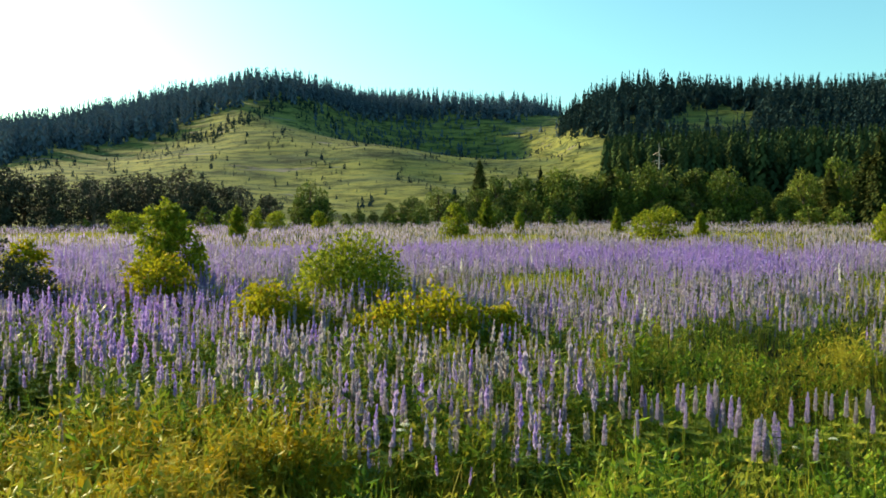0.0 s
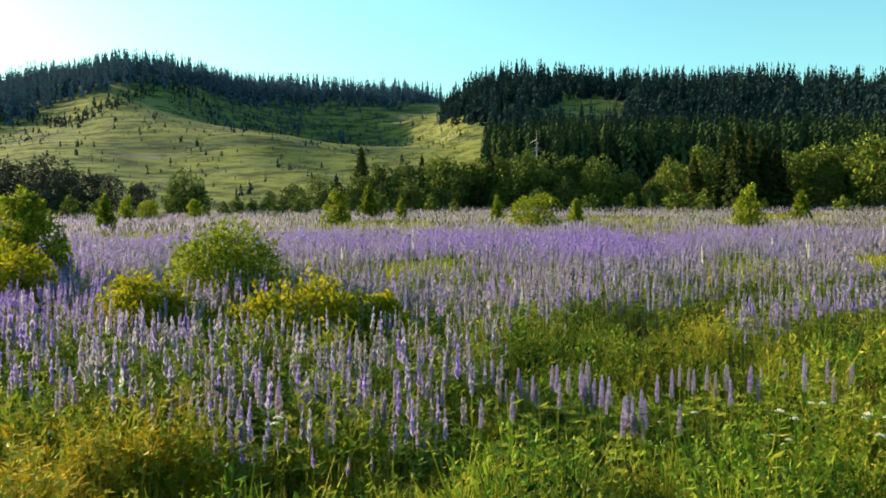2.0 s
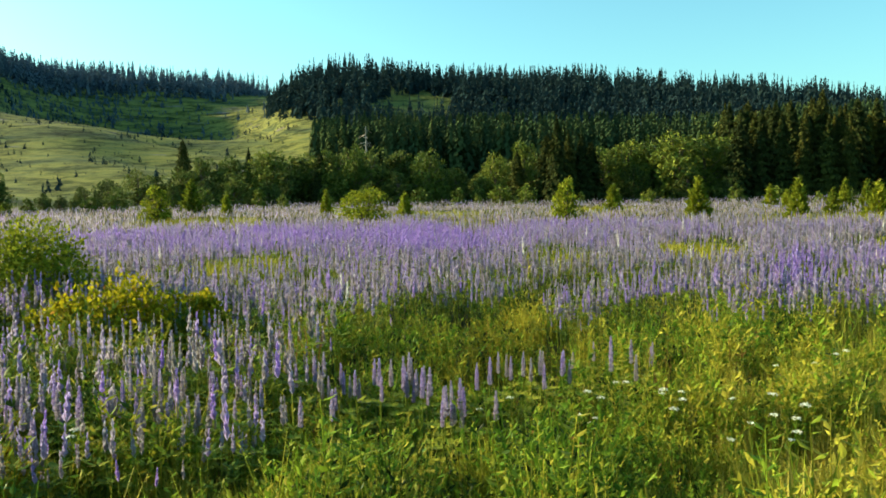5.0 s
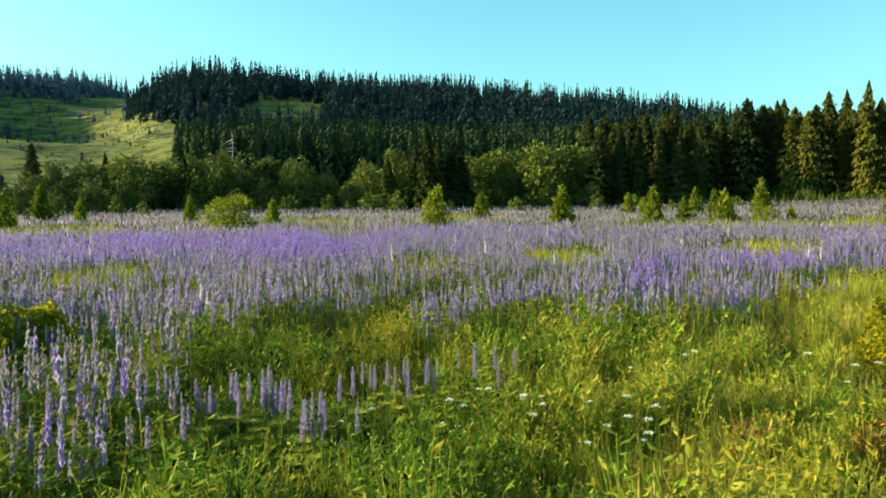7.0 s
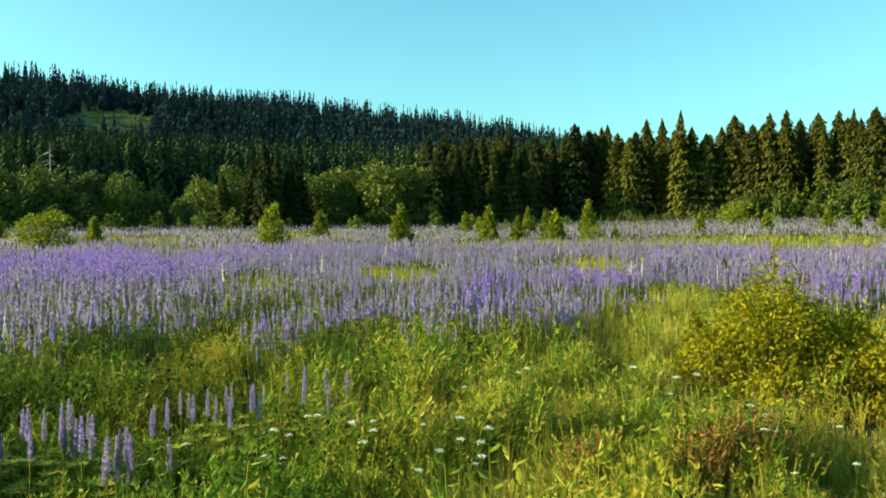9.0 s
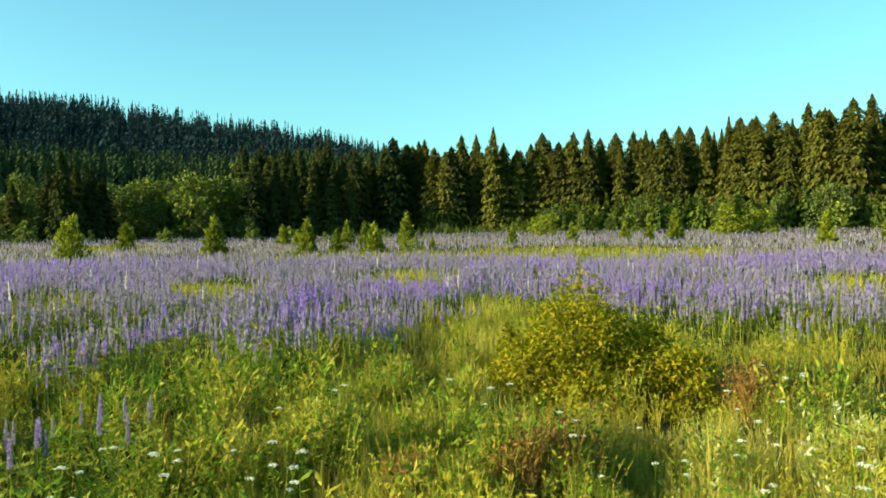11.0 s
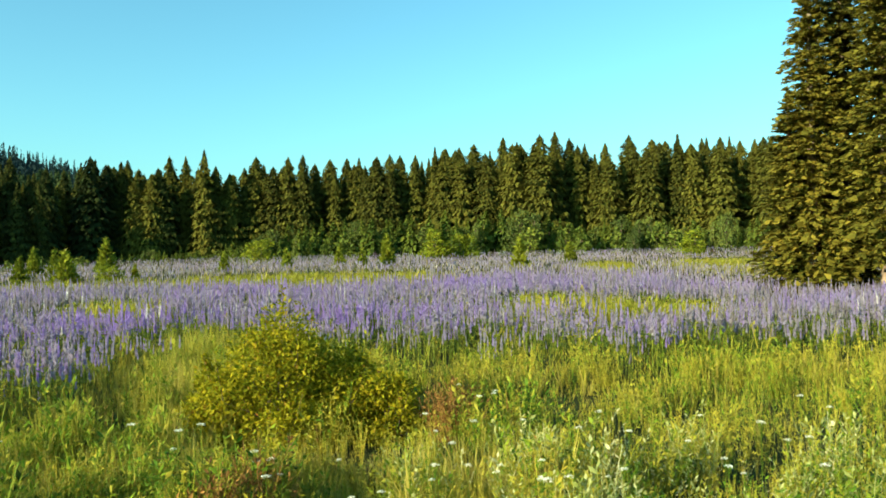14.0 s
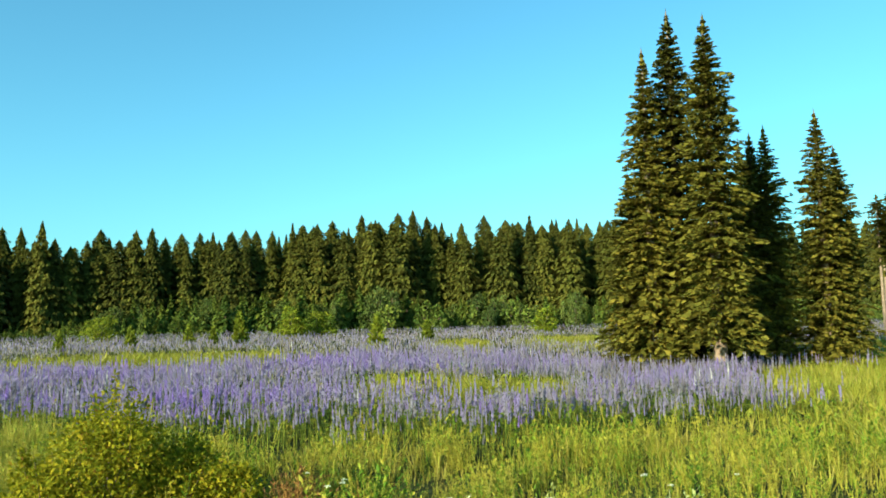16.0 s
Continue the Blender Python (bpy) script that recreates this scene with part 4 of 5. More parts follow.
def far_spike(half=0.025):
    v, f = [], []
    for k in range(1):
        d = np.array([math.cos(k * 1.57), math.sin(k * 1.57), 0]) * half
        n = len(v)
        v += [[0, 0, 0.64], list(d + [0, 0, 0.78]), [0, 0, 1.02], list(-d + [0, 0, 0.78])]
        f += [(n, n + 1, n + 2), (n, n + 2, n + 3)]
    return np.array(v, float), np.array(f)


def tuft(leaves, seed, lift=0.6):
    g = np.random.default_rng(seed)
    th = np.arange(leaves) * 2.4 + g.uniform(-0.4, 0.4, leaves)
    o = np.c_[np.cos(th), np.sin(th), np.zeros(leaves)]
    z = g.uniform(0.15, 0.5, leaves)
    c = o * g.uniform(0.05, 0.22, leaves)[:, None] + np.c_[0 * z, 0 * z, z]
    ah = (o * 0.6 + [0, 0, lift]) * g.uniform(0.12, 0.22, leaves)[:, None]
    return quads_at(c, ah, np.cross(o, [0, 0, 1.0]) * 0.07, 0.3)


def high_tuft(seed):
    """Stems and leaves that stand as high as the flowers."""
    v, f = tuft(1, seed)
    return v * [0.6, 0.6, 1.6], f


def tone_at(x, y, az, g):
    """How fresh and violet the flowers are, by patch and by plant."""
    dist = np.hypot(x, y)
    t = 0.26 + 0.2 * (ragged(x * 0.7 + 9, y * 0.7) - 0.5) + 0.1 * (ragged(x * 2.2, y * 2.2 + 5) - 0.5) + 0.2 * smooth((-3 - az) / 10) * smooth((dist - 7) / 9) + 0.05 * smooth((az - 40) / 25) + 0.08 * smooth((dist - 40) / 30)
    for fa, fd, ha, hd, much in FRESH:
        t = t + much * np.exp(-(((az - fa) / ha) ** 2) - ((dist - fd) / hd) ** 2) * (0.3 + 0.9 * ragged(x * 1.6 + fa, y * 1.6))
    t = np.clip(t + g.normal(0, 0.15, len(x)) * (1 + 0.5 * smooth((14 - dist) / 5)), 0.03, np.interp(az, [-12, 2], [0.93, 0.76]))
    return np.where(g.random(len(x)) < 0.006, 1.0, t)


def faded(tone, verts):
    """Old flowers at the foot of a spike have gone grey, those at the tip are fresh."""
    age = np.clip((verts[:, 2] - 0.58) / 0.3, 0, 1)
    t = np.where(tone > 0.97, 1.0, tone)[:, None] * (0.35 + 0.65 * age)[None]
    return np.where(tone[:, None] > 0.97, 1.0, t).ravel()


def field_ring(name, label, count, near, far, fade, flower, green, g, height, category="lupine field", leaf=LUPINE_LEAF):
    az, dist = polar_spots(count, near, far, g)
    keep = g.random(count) < field_density(az, dist) * smooth((dist - near) / fade[0]) * smooth((far - dist) / fade[1])
    az, dist = az[keep], dist[keep]
    n = len(az)
    x, y = dist * np.sin(np.radians(az)), dist * np.cos(np.radians(az))
    at = np.c_[x, y, land(x, y)]
    size = (g.normal(height, 0.13, n) + 0.12 * np.sin(x * 0.9 + y * 0.4) * np.sin(y * 0.8 - x * 0.3)).clip(0.4, 1.05)
    turn, lean, toward = g.uniform(0, 6.28, n), np.abs(g.normal(0, 0.07, n)), g.uniform(0, 6.28, n)
    tone = tone_at(x, y, az, g)
    v, f = scatter(flower, at, size, turn, lean, toward)
    ob = part(name, mesh_np(name, v, f, faded(tone, flower[0])), PETAL)
    tagged(ob, label, category, kind="stuff")
    if green is not None:
        v, f = scatter(green, at, size, turn, lean, toward)
        part("foliage", mesh_np(name + "_green", v, f, np.repeat(g.random(n), len(green[0]))), leaf, ob)
    return ob


g = np.random.default_rng(31)
field_ring("lupine_drift", "violet and fading grey lupine spikes with green leaves", 43000, 5.0, 26.0, (0.2, 9), lupine_spike(4, 3, 1, 0.027, 0.77), lupine_green(2, 5, 2), g, 0.71)
field_ring("lupine_drift", "dense violet and grey lupine spikes in the meadow", 92000, 17.0, 44.0, (9, 12), lupine_spike(3, 3, 3, 0.03, 0.7), tuft(1, 4), g, 0.7)
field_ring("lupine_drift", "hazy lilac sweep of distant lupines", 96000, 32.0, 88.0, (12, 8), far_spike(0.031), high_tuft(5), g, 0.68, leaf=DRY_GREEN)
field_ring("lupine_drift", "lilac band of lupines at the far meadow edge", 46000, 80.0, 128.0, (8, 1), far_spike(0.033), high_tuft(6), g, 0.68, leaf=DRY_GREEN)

# ---- grasses and herbs ----


def lumps(az, dist):
    """Mounds of growth about a metre wide, with low hollows between."""
    x, y = dist * np.sin(np.radians(az)), dist * np.cos(np.radians(az))
    return np.clip(0.5 + 0.45 * np.sin(x * 3.1 + 1.7 * np.sin(y * 1.5)) * np.sin(y * 3.5 + 1.6 * np.sin(x * 1.8)) + 0.3 * np.sin(x * 1.3 + 2 * np.sin(y * 0.9)) * np.sin(y * 1.7 + x * 0.4), 0.02, 1)


def blade(bend):
    v = [[-0.014, 0, 0], [0.014, 0, 0], [-0.011, bend * 0.3, 0.55], [0.011, bend * 0.3, 0.55], [0, bend, 1.0]]
    return np.array(v), np.array([(0, 1, 3), (0, 3, 2), (2, 3, 4)])


def weed(leaves, seed):
    """An upright herb with paired pointed leaves."""
    g = np.random.default_rng(seed)
    th = np.arange(leaves) * 1.62 + g.uniform(-0.3, 0.3, leaves)
    z = np.linspace(0.25, 1.0, leaves)
    o = np.c_[np.cos(th), np.sin(th), np.zeros(leaves)]
    ln = 0.06 * (1.2 - 0.65 * z) + 0.012
    ah = (o + [0, 0, 0.35]) * ln[:, None]
    v, f = quads_at(o * ln[:, None] + np.c_[0 * z, 0 * z, z], ah, np.cross(o, [0, 0, 1.0]) * (ln * 0.38)[:, None], 0.35)
    return joined([(v, f), tube([(0, 0, 0), (0, 0, 1.0)], [0.007, 0.003], 3)])


def herb(stems, leaves, seed, leaf=1.0):
    """A bushy herb: a few leaning stems with leaves set every way."""
    g = np.random.default_rng(seed)
    out = []
    for k in range(stems):
        th = k * 2.1 + g.uniform(-0.6, 0.6)
        lean = np.array([math.cos(th), math.sin(th), 0]) * g.uniform(0.08, 0.3)
        tall = g.uniform(0.65, 1.0)
        out += [sliver((0, 0, 0), lean * 0.4 + [0, 0, tall * 0.55], 0.006), sliver(lean * 0.4 + [0, 0, tall * 0.55], lean + [0, 0, tall], 0.004)]
        u = np.sort(g.uniform(0.25, 1.0, leaves))[:, None]
        at = lean * u ** 1.5 + np.array([0, 0, tall]) * u
        fa = g.uniform(0, 6.28, leaves)
        o = np.c_[np.cos(fa), np.sin(fa), g.uniform(-0.2, 1.7, leaves)]
        o /= np.linalg.norm(o, axis=1, keepdims=True)
        ln = leaf * g.uniform(0.018, 0.046, (leaves, 1))
        side = np.cross(o, g.normal(0, 0.6, (leaves, 3)) + [0, 0, 1.0])
        side /= np.linalg.norm(side, axis=1, keepdims=True)
        out.append(quads_at(at + o * ln, o * ln, side * ln * g.uniform(0.24, 0.42, (leaves, 1)), 0.35))
    return joined(out)


def spread(name, label, category, count, near, far, templates, material, g, sizes, density=None, tone_base=0.4, tone_var=0.22, lo=-47, hi=117, leaning=0.2, leafwise=0.11):
    az, dist = polar_spots(count, near, far, g, lo, hi)
    if density is not None:
        keep = g.random(count) < density(az, dist)
        az, dist = az[keep], dist[keep]
    x, y = dist * np.sin(np.radians(az)), dist * np.cos(np.radians(az))
    at = np.c_[x, y, land(x, y) - 0.01]
    n = len(az)
    which = g.integers(0, len(templates), n)
    patch = 1.5 * (ragged(x * 1.5 + 3, y * 1.5) - 0.5)
    tone = np.clip(tone_base + 0.3 * patch + g.normal(0, tone_var, n) + 0.17 * smooth((az - 34) / 22) - 0.07 * np.exp(-((az - 24) / 18) ** 2) + 0.12 * smooth((-4 - az) / 14) * (dist < 7.5), 0, 1)
    size = g.uniform(*sizes, n) * (0.26 + 1.05 * lumps(az, dist))
    pieces, tones = [], []
    for k, t in enumerate(templates):
        s = which == k
        m = int(s.sum())
        if m:
            pieces.append(scatter(t, at[s], size[s], g.uniform(0, 6.28, m), np.abs(g.normal(0, leaning, m)), g.uniform(0, 6.28, m)))
            leaf_tone = np.repeat(g.normal(0, leafwise, len(t[0]) // 4 + 1), 4)[:len(t[0])]
            tones.append((tone[s][:, None] + leaf_tone[None]).clip(0, 0.88).ravel())
    v, f = joined(pieces)
    return tagged(part(name, mesh_np(name, v, f, np.concatenate(tones)), material), label, category, kind="stuff")


def open_ground(az, dist):
    return np.clip(1 - np.interp(dist, [9, 15], [0.35, 1.0]) * field_density(az, dist), 0.05, 1)


def grass_tuft(count, seed):
    """Blades and stems that lean out of one root."""
    g = np.random.default_rng(seed)
    out = []
    for k in range(count):
        v, f = blade(g.uniform(0.1, 0.45))
        th, ln = g.uniform(0, 6.28), g.uniform(0.55, 1.0)
        c, q = math.cos(th), math.sin(th)
        v = v * [1, 1, ln] + [0, 0.03 + 0.0 * ln, 0]
        out.append((np.c_[c * v[:, 0] - q * v[:, 1], q * v[:, 0] + c * v[:, 1], v[:, 2]], f))
    return joined(out)


BLADES = [blade(b) for b in (0.12, 0.25, 0.4)]
TUFTS = [grass_tuft(7, k) for k in range(3)]
FINE = [(t[0] * [0.42, 0.42, 1], t[1]) for t in (grass_tuft(14, k + 5) for k in range(3))]
g = np.random.default_rng(41)
spread("meadow_grass", "long green and straw coloured meadow grass", "grass", 5200, 3.2, 12.0, TUFTS, GRASS, g, (0.28, 0.56), lambda p, q: open_ground(p, q) * (1.1 - 0.8 * lumps(p, q)), 0.5, hi=58)
spread("meadow_grass", "tall ungrazed grass between flower patches", "grass", 9500, 12.0, 26.0, [(t[0] * [1.4, 1.4, 1], t[1]) for t in TUFTS], GRASS, g, (0.28, 0.5), open_ground, 0.5)
spread("meadow_grass", "yellow green grass in gaps of the flower field", "grass", 50000, 26.0, 128.0, [(t[0] * [6, 2, 1], t[1]) for t in BLADES], GRASS, g, (0.4, 0.75), lambda p, q: np.clip(0.5 - 2.0 * field_density(p, q), 0.0, 1.0), 0.66)
spread("meadow_herbs", "leafy green herbs and nettles with yellow tips", "herbs", 5000, 3.4, 7.5, [herb(4, 11, k, (1.05, 1.3, 0.9, 1.15, 1.35)[k]) for k in range(5)] + [weed(18, 3)], WEED, g, (0.38, 0.72), lambda p, q: open_ground(p, q) * np.clip(2.4 * lumps(p, q) - 0.3, 0.06, 1), 0.6, 0.27, hi=56)
spread("meadow_herbs", "thick leafy herbs in light and dark green clumps", "herbs", 6600, 7.5, 14.0, [herb(3, 10, k, (1.1, 1.5, 1.0, 1.3, 1.6)[k]) for k in range(5)], WEED, g, (0.4, 0.76), lambda p, q: open_ground(p, q) * np.clip(2.4 * lumps(p, q) - 0.3, 0.06, 1), 0.6, 0.27, hi=56)
spread("meadow_herbs", "fine leaved herbs among the yellow green grass", "herbs", 4000, 3.4, 8.0, [herb(4, 13, k + 20, (0.95, 1.25, 0.85)[k]) for k in range(3)], WEED, g, (0.35, 0.66), lambda p, q: open_ground(p, q) * (0.5 + 0.5 * lumps(p, q)), 0.52, 0.27, lo=52)
spread("meadow_herbs", "low leafy herbs in the sunny grass", "herbs", 5200, 8.0, 17.0, [herb(3, 11, k + 25, (1.2, 1.4, 1.0)[k]) for k in range(3)], WEED, g, (0.35, 0.66), lambda p, q: open_ground(p, q) * (0.5 + 0.5 * lumps(p, q)), 0.55, 0.25, lo=52)
spread("meadow_grass", "fine yellow green grass with seed heads", "grass", 8500, 3.6, 17.0, FINE, GRASS, g, (0.2, 0.4), lambda p, q: open_ground(p, q) * (1.1 - 0.7 * lumps(p, q)), 0.62, 0.24, lo=46, leaning=0.1)
spread("meadow_grass", "bright fresh grass before the nearest lupines", "grass", 2600, 3.4, 5.4, TUFTS, GRASS, g, (0.34, 0.58), None, 0.64, 0.16, lo=-26, hi=26, leaning=0.14)
spread("meadow_grass", "tall pale gold grass before the lupines", "grass", 1500, 8.5, 18.0, FINE, GRASS, g, (0.5, 0.72), open_ground, 0.68, 0.16, lo=47, hi=60, leaning=0.1)
spread("meadow_herbs", "broad yellow green herb leaves in the meadow", "herbs", 7000, 12.5, 26.0, [(t[0] * [1.5, 1.5, 1], t[1]) for t in (herb(2, 8, 8, 1.1), herb(2, 9, 9, 1.1))], WEED, g, (0.45, 0.85), lambda p, q: open_ground(p, q) * lumps(p, q), 0.7, 0.2)


spread("golden_herbs", "golden yellow herbs with withering tops", "herbs", 950, 4.0, 7.2, [herb(4, 14, 60, 1.3), herb(4, 12, 61, 1.6)], GOLDEN, g, (0.35, 0.7), lambda p, q: lumps(p, q) * 1.2, 0.6, 0.2, lo=-34, hi=-7)

spread("pale_herbs", "pale grey green leafy herbs with whitish leaves", "herbs", 1100, 4.0, 8.4, [herb(3, 11, 70, 0.9), herb(3, 10, 71, 1.15)], PALE, g, (0.4, 0.66), lambda p, q: np.clip(1.6 * lumps(p, q) - 0.5, 0, 1), 0.2, 0.22, lo=68, hi=98)
spread("golden_herbs", "olive and golden herbs below the rose shrub", "herbs", 850, 4.4, 8.5, [herb(4, 13, 62, 1.0), herb(3, 13, 63, 1.15)], OLIVE, g, (0.4, 0.7), lambda p, q: open_ground(p, q) * np.clip(1.7 * lumps(p * 2, q) - 0.5, 0, 1), 0.42, 0.2, lo=40, hi=68)
spread("golden_herbs", "straw gold flowering herbs in the green", "herbs", 420, 8.2, 11.6, [herb(4, 12, 64, 0.8), herb(4, 11, 65, 0.9)], OLIVE, g, (0.5, 0.75), lambda p, q: open_ground(p, q) * np.exp(-(((p - 25.5) / 4.5) ** 2)), 0.55, 0.2, lo=16, hi=34)
spread("golden_herbs", "olive gold herbs on the sunny meadow", "herbs", 1900, 5.2, 14.0, [herb(4, 10, 66, 0.8), herb(3, 11, 67, 0.95)], OLIVE, g, (0.4, 0.66), lambda p, q: open_ground(p, q) * np.clip(2.0 * lumps(q * 2, p) - 0.6, 0, 1), 0.55, 0.22, lo=34, hi=110)
spread("shady_herbs", "dark green and brownish herbs between the lupines", "herbs", 1900, 6.2, 13.0, [herb(4, 10, 90, 1.4), herb(3, 11, 91, 1.7)], LUPINE_LEAF, g, (0.45, 0.75), lambda p, q: np.clip(2.0 * lumps(p, q) - 0.3, 0, 1), 0.12, 0.14, lo=-36, hi=4)
spread("meadow_herbs", "bright green herbs growing up between near lupines", "herbs", 1500, 5.2, 11.0, [herb(4, 9, 95, 1.1), herb(3, 9, 96, 1.3)], WEED, g, (0.5, 0.78), lambda p, q: np.clip(2.2 * lumps(q * 1.5, p) - 0.6, 0, 1), 0.66, 0.2, lo=-36, hi=12)
spread("meadow_grass", "bright yellow green grass below the rose shrub", "grass", 7000, 3.5, 8.6, FINE + TUFTS[:1], GRASS, g, (0.42, 0.68), lambda p, q: open_ground(p, q) * np.clip(1.25 - 1.5 * lumps(p, q), 0.05, 1), 0.74, 0.16, lo=40, hi=84, leaning=0.12)
spread("meadow_herbs", "light green herbs in the hollow below the rose shrub", "herbs", 1100, 4.0, 7.4, [herb(4, 11, 97, 1.2), herb(3, 12, 98, 1.4)], WEED, g, (0.45, 0.66), lambda p, q: np.clip(1.2 - 1.5 * lumps(p, q), 0, 1), 0.7, 0.2, lo=55, hi=76)
for az, dist, wide in ((73.6, 9.9, 1.6), (62.3, 6.8, 1.3), (58.8, 6.5, 0.9), (52.2, 6.1, 1.3)):
    spread("rust_herbs", "brown seed heads of withered dock in the grass", "herbs", 30, dist - 0.25, dist + 0.25, [herb(4, 12, 83, 1.0), herb(4, 14, 84, 1.1)], STRAW, g, (0.5, 0.68), None, 0.5, 0.2, lo=az - wide, hi=az + wide)
spread("rust_herbs", "rust brown withering herbs scattered in the green", "herbs", 330, 4.6, 11.0, [herb(3, 12, 80, 0.9), herb(2, 10, 81, 1.0)], STRAW, g, (0.4, 0.7), lambda p, q: open_ground(p, q) * np.clip(2.2 * lumps(q * 3, p) - 0.9, 0, 1), 0.5, 0.2, lo=2, hi=80)


def dock(name, label, az, dist, size, seed):
    x, y = plan(az, dist)
    ob = new(name)
    ob.matrix_basis = pose(x, y, float(land(x, y)) - 0.01)
    v, f = herb(5, 26, seed, 0.45)
    part("seed_stalk", mesh_np("dock_seeds", v * size * [0.9, 0.9, 1], f), STRAW, ob)
    v, f = tuft(9, seed)
    part("leaf_tuft", mesh_np("dock_leaves", v * size * 0.8, f, np.full(len(v), 0.3)), WEED, ob)
    return tagged(ob, label, "dock", "withered docks in the meadow")


for n, (az, dist, size) in enumerate([(74.2, 10.3, 0.95), (73.2, 10.6, 0.8), (63.5, 7.6, 0.55), (60.2, 7.2, 0.55), (52.5, 7.4, 0.6), (36.4, 7.4, 0.9), (10.5, 8.2, 0.95), (12.0, 8.6, 0.9), (24.5, 9.4, 0.8)]):
    dock("dock_plant", "withered rust brown dock with upright seed stalks", az, dist, size, 200 + n)

# grassy gaps in the flower field
spots = [(ga + g.uniform(-1, 1, int(30 * ha * hd)) * ha, gd + g.uniform(-1, 1, int(30 * ha * hd)) * hd, ga, gd, ha, hd) for ga, gd, ha, hd in GAPS]
pz, pd = [], []
for paz, pdist, ga, gd, ha, hd in spots:
    inside = ((paz - ga) / ha) ** 2 + ((pdist - gd) / hd) ** 2 < g.uniform(0.1, 1.2, len(paz)) * (0.7 + 0.5 * np.sin(paz * 2.3 + pdist))
    pz.append(paz[inside])
    pd.append(pdist[inside])
pz, pd = np.concatenate(pz), np.concatenate(pd)
px, py = pd * np.sin(np.radians(pz)), pd * np.cos(np.radians(pz))
for close, template, label in ((True, (TUFTS[1][0] * [1.8, 1.8, 1], TUFTS[1][1]), "yellow green grass filling gaps between lupines"), (False, (TUFTS[2][0] * [3.6, 3.6, 1], TUFTS[2][1]), "pale yellow grass in far gaps of the lupine field")):
    pick = (pd < 36) == close
    count = int(pick.sum())
    v, f = scatter(template, np.c_[px, py, land(px, py)][pick], g.uniform(0.55, 0.85, count), g.uniform(0, 6.28, count))
    tagged(part("gap_grass", mesh_np("gap_grass", v, f, np.repeat(g.normal(0.58, 0.18, count).clip(0, 1), len(template[0]))), GRASS), label, "grass", kind="stuff")


def lupine_plant(name, seed):
    """One lupine: a stalk, five fingered leaves and a spike of whorled flowers."""
    root = new(name)
    v, f = lupine_spike(14, 5, seed, 0.028, 0.73)
    gg = np.random.default_rng(seed)
    part("flower_spike", mesh_np("lupine_flower", v, f, faded(np.array([0.16 + 0.07 * (seed % 6)]), v)), PETAL, root)
    v, f = tube([(0, 0, 0), (0.008, 0, 0.45), (0, 0, 0.97)], [0.008, 0.007, 0.002], 5)
    part("stem", mesh_np("lupine_stem", v, f, np.full(len(v), 0.5)), LUPINE_LEAF, root)
    for k in range(5):
        th, z = k * 2.4 + gg.uniform(-0.4, 0.4), 0.12 + 0.1 * k
        c = np.array([math.cos(th), math.sin(th), 0]) * 0.14 + [0, 0, z + 0.07]
        fa = np.arange(9) * 2 * np.pi / 9
        d = np.c_[np.cos(fa), np.sin(fa), np.full(9, 0.25)] * 0.045
        v, f = joined([quads_at(c + d, d, np.cross(d, [0, 0, 1.0]) * 0.3, 0.3), sliver((0, 0, z), c, 0.004)])
        part("leaf", mesh_np("lupine_leaf", v, f, np.full(len(v), gg.uniform(0.45, 1.0))), LUPINE_LEAF, root)
    return tagged(root, "tall violet lupine with a flower spike and fingered leaves", "lupine", "lupines in the near grass")


plants = [kind_of(lupine_plant("lupine", 50 + k)) for k in range(6)]
g = np.random.default_rng(51)
CLUSTERS = [(22.4, 5.35, 10, 0.1), (18.7, 6.2, 17, 0.2), (15.2, 6.2, 4, 0.1), (26.6, 6.6, 10, 0.26), (24.3, 6.3, 1, 0.1), (29.6, 6.8, 9, 0.28), (36.5, 7.2, 3, 0.15), (9.5, 6.4, 14, 0.45), (5.0, 6.0, 12, 0.4), (0.5, 5.7, 12, 0.4), (-5.5, 5.7, 16, 0.45), (-6.6, 6.3, 8, 0.2), (-11, 6.0, 10, 0.5), (3.5, 6.4, 12, 0.6), (-17, 6.6, 10, 0.6), (-24, 7.2, 10, 0.7)]
for az, dist, count, wide in CLUSTERS:
    x0, y0 = plan(az, dist + 0.5)
    for k in range(count):
        x, y = x0 + g.normal(0, wide), y0 + g.normal(0, wide)
        put(plants[int(g.integers(6))], math.degrees(math.atan2(x, y)), math.hypot(x, y), g.uniform(0.66, 0.86), g.uniform(0, 360), 0.01, 1.15)


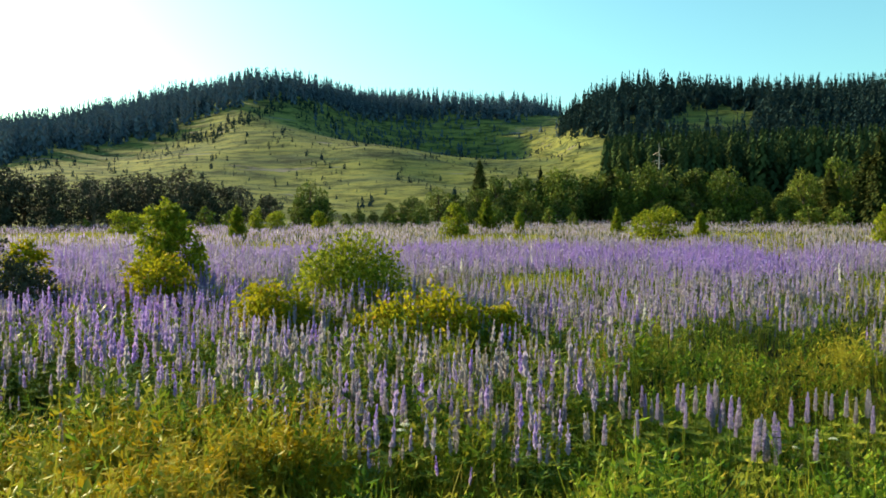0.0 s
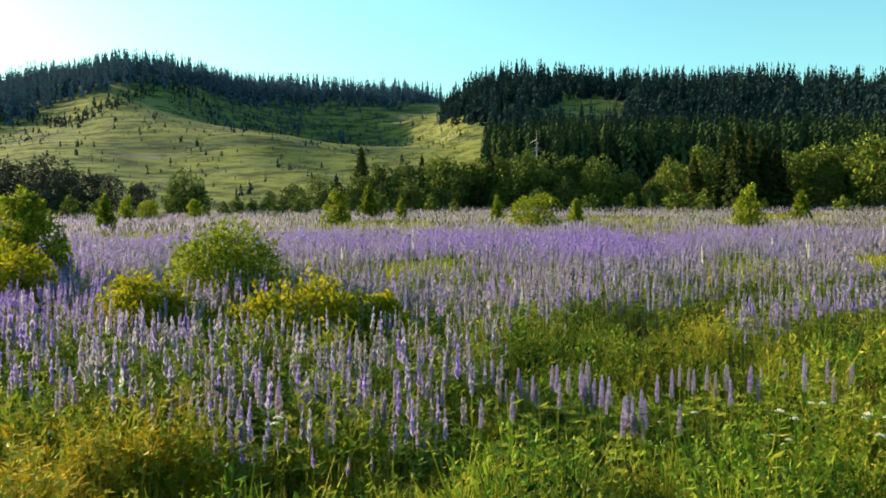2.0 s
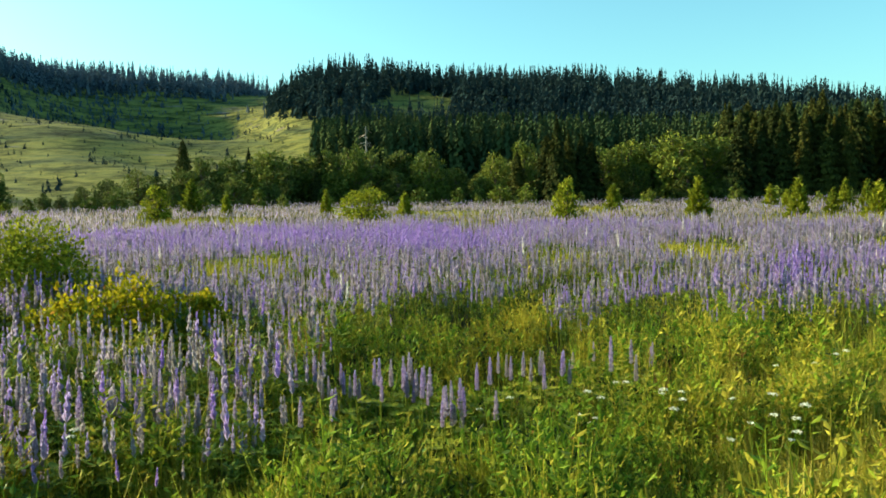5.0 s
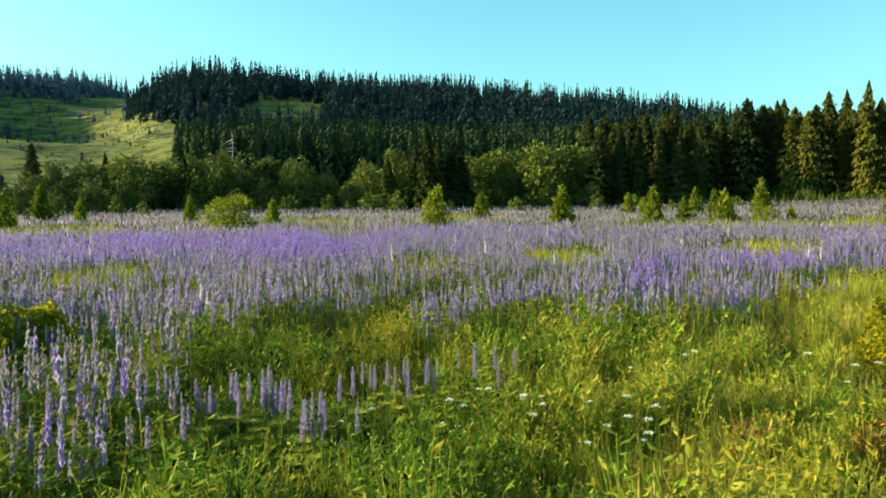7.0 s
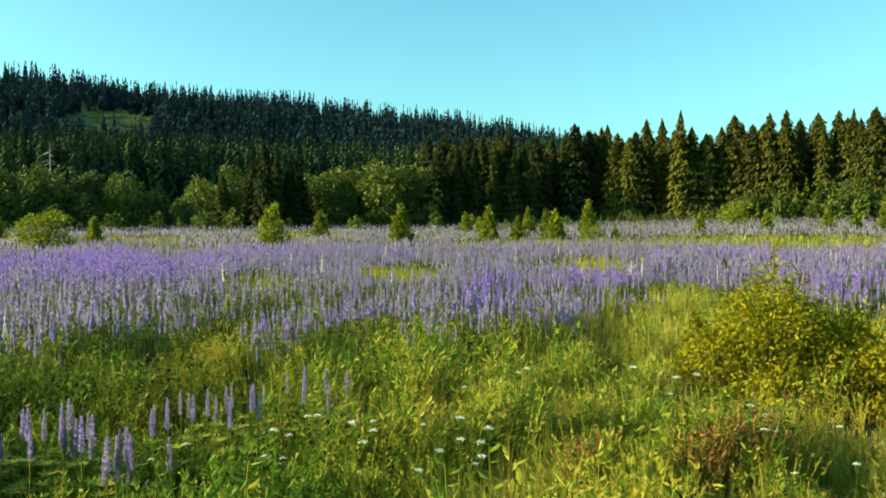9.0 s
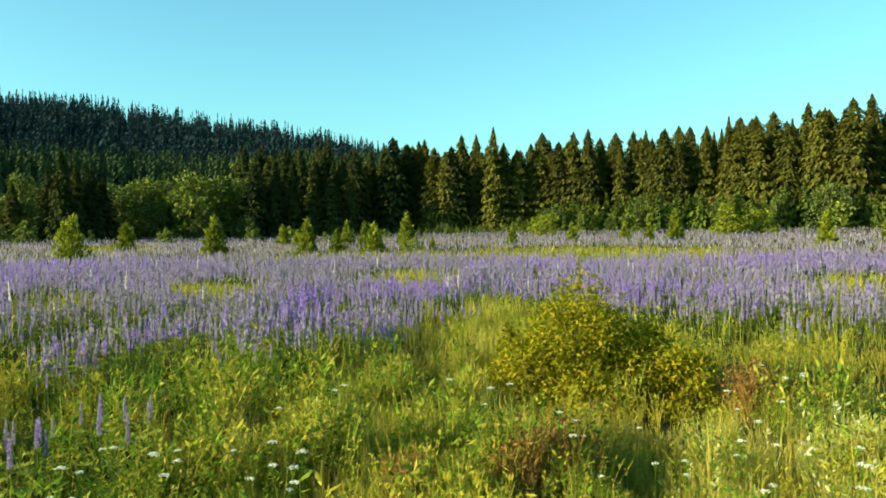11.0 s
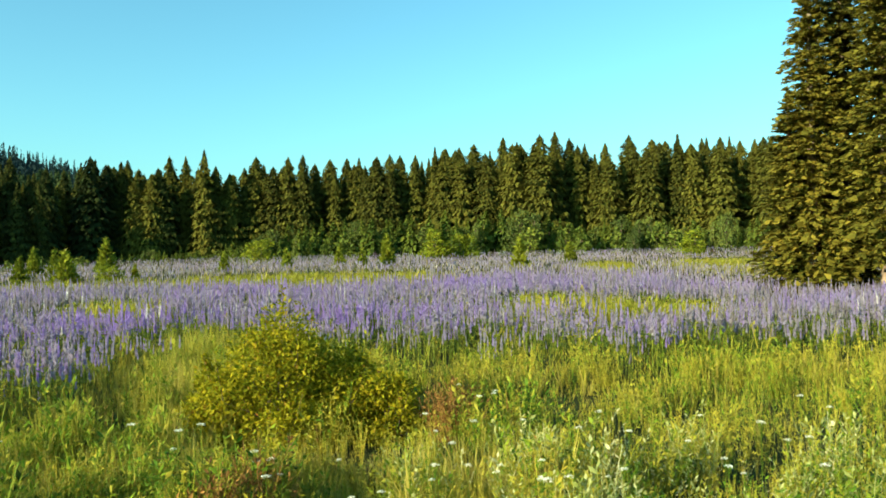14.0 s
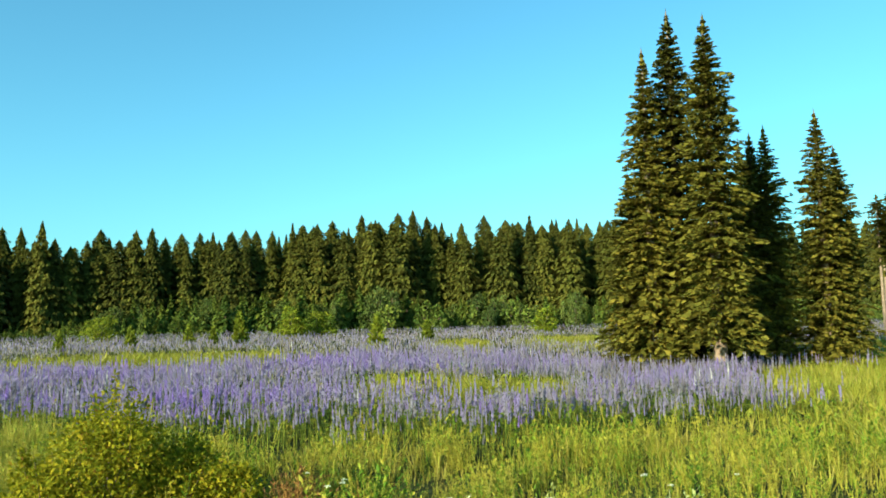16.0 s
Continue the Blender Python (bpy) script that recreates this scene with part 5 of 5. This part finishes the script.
def umbel(seed):
    """A white flower plate of many small heads on a branched stalk."""
    g = np.random.default_rng(seed)
    root = new("white_umbel")
    heads, stalks = [], [tube([(0, 0, 0), (0.01, 0.01, 0.6), (0, 0, 0.8)], [0.006, 0.005, 0.004], 4)]
    for k in range(12):
        th, r = k * 2.4, 0.085 * math.sqrt((k + 0.3) / 12)
        c = np.array([r * math.cos(th), r * math.sin(th), 0.9 - 1.5 * r * r])
        stalks.append(tube([(0, 0, 0.8), c], [0.002, 0.0015], 3))
        d = g.normal(size=(7, 3)) * [0.012, 0.012, 0.004]
        ah = g.normal(size=(7, 3)) * [1, 1, 0.3]
        ah *= 0.011 / np.linalg.norm(ah, axis=1, keepdims=True)
        heads.append(quads_at(c + d, ah, np.cross(ah, [0, 0, 1.0]) * 0.9, 0.2))
    v, f = joined(stalks)
    part("stalk", mesh_np("umbel_stalk", v, f, np.full(len(v), 0.4)), WEED, root)
    part("flower_plate", mesh_np("umbel_plate", *joined(heads)), WHITE, root)
    return tagged(root, "flat white umbel flower on a thin green stalk", "wildflower", "white umbels in the grass")


umbels = [kind_of(umbel(k)) for k in range(3)]
for az, dist, count, wide in [(67, 6.0, 6, 0.4), (72, 7.0, 5, 0.5), (79, 6.0, 10, 0.6), (83, 7.2, 9, 0.6), (86, 5.6, 9, 0.6), (90, 6.8, 8, 0.6), (74, 9.0, 6, 0.5), (29.5, 5.9, 5, 0.3), (33, 5.6, 3, 0.25), (57, 7.6, 4, 0.2), (44.0, 5.3, 8, 0.2), (62.4, 6.9, 4, 0.15), (36.5, 6.2, 7, 0.25), (45.5, 7.5, 4, 0.2), (85, 28, 12, 0.8), (96, 8.5, 5, 0.7), (-3, 5.0, 2, 0.2)]:
    x0, y0 = plan(az, dist)
    for k in range(count):
        x, y = x0 + g.normal(0, wide), y0 + g.normal(0, wide)
        put(umbels[int(g.integers(3))], math.degrees(math.atan2(x, y)), math.hypot(x, y), g.uniform(0.6, 0.9), g.uniform(0, 360), 0.01, 0.42 if dist < 20 else 1.5)
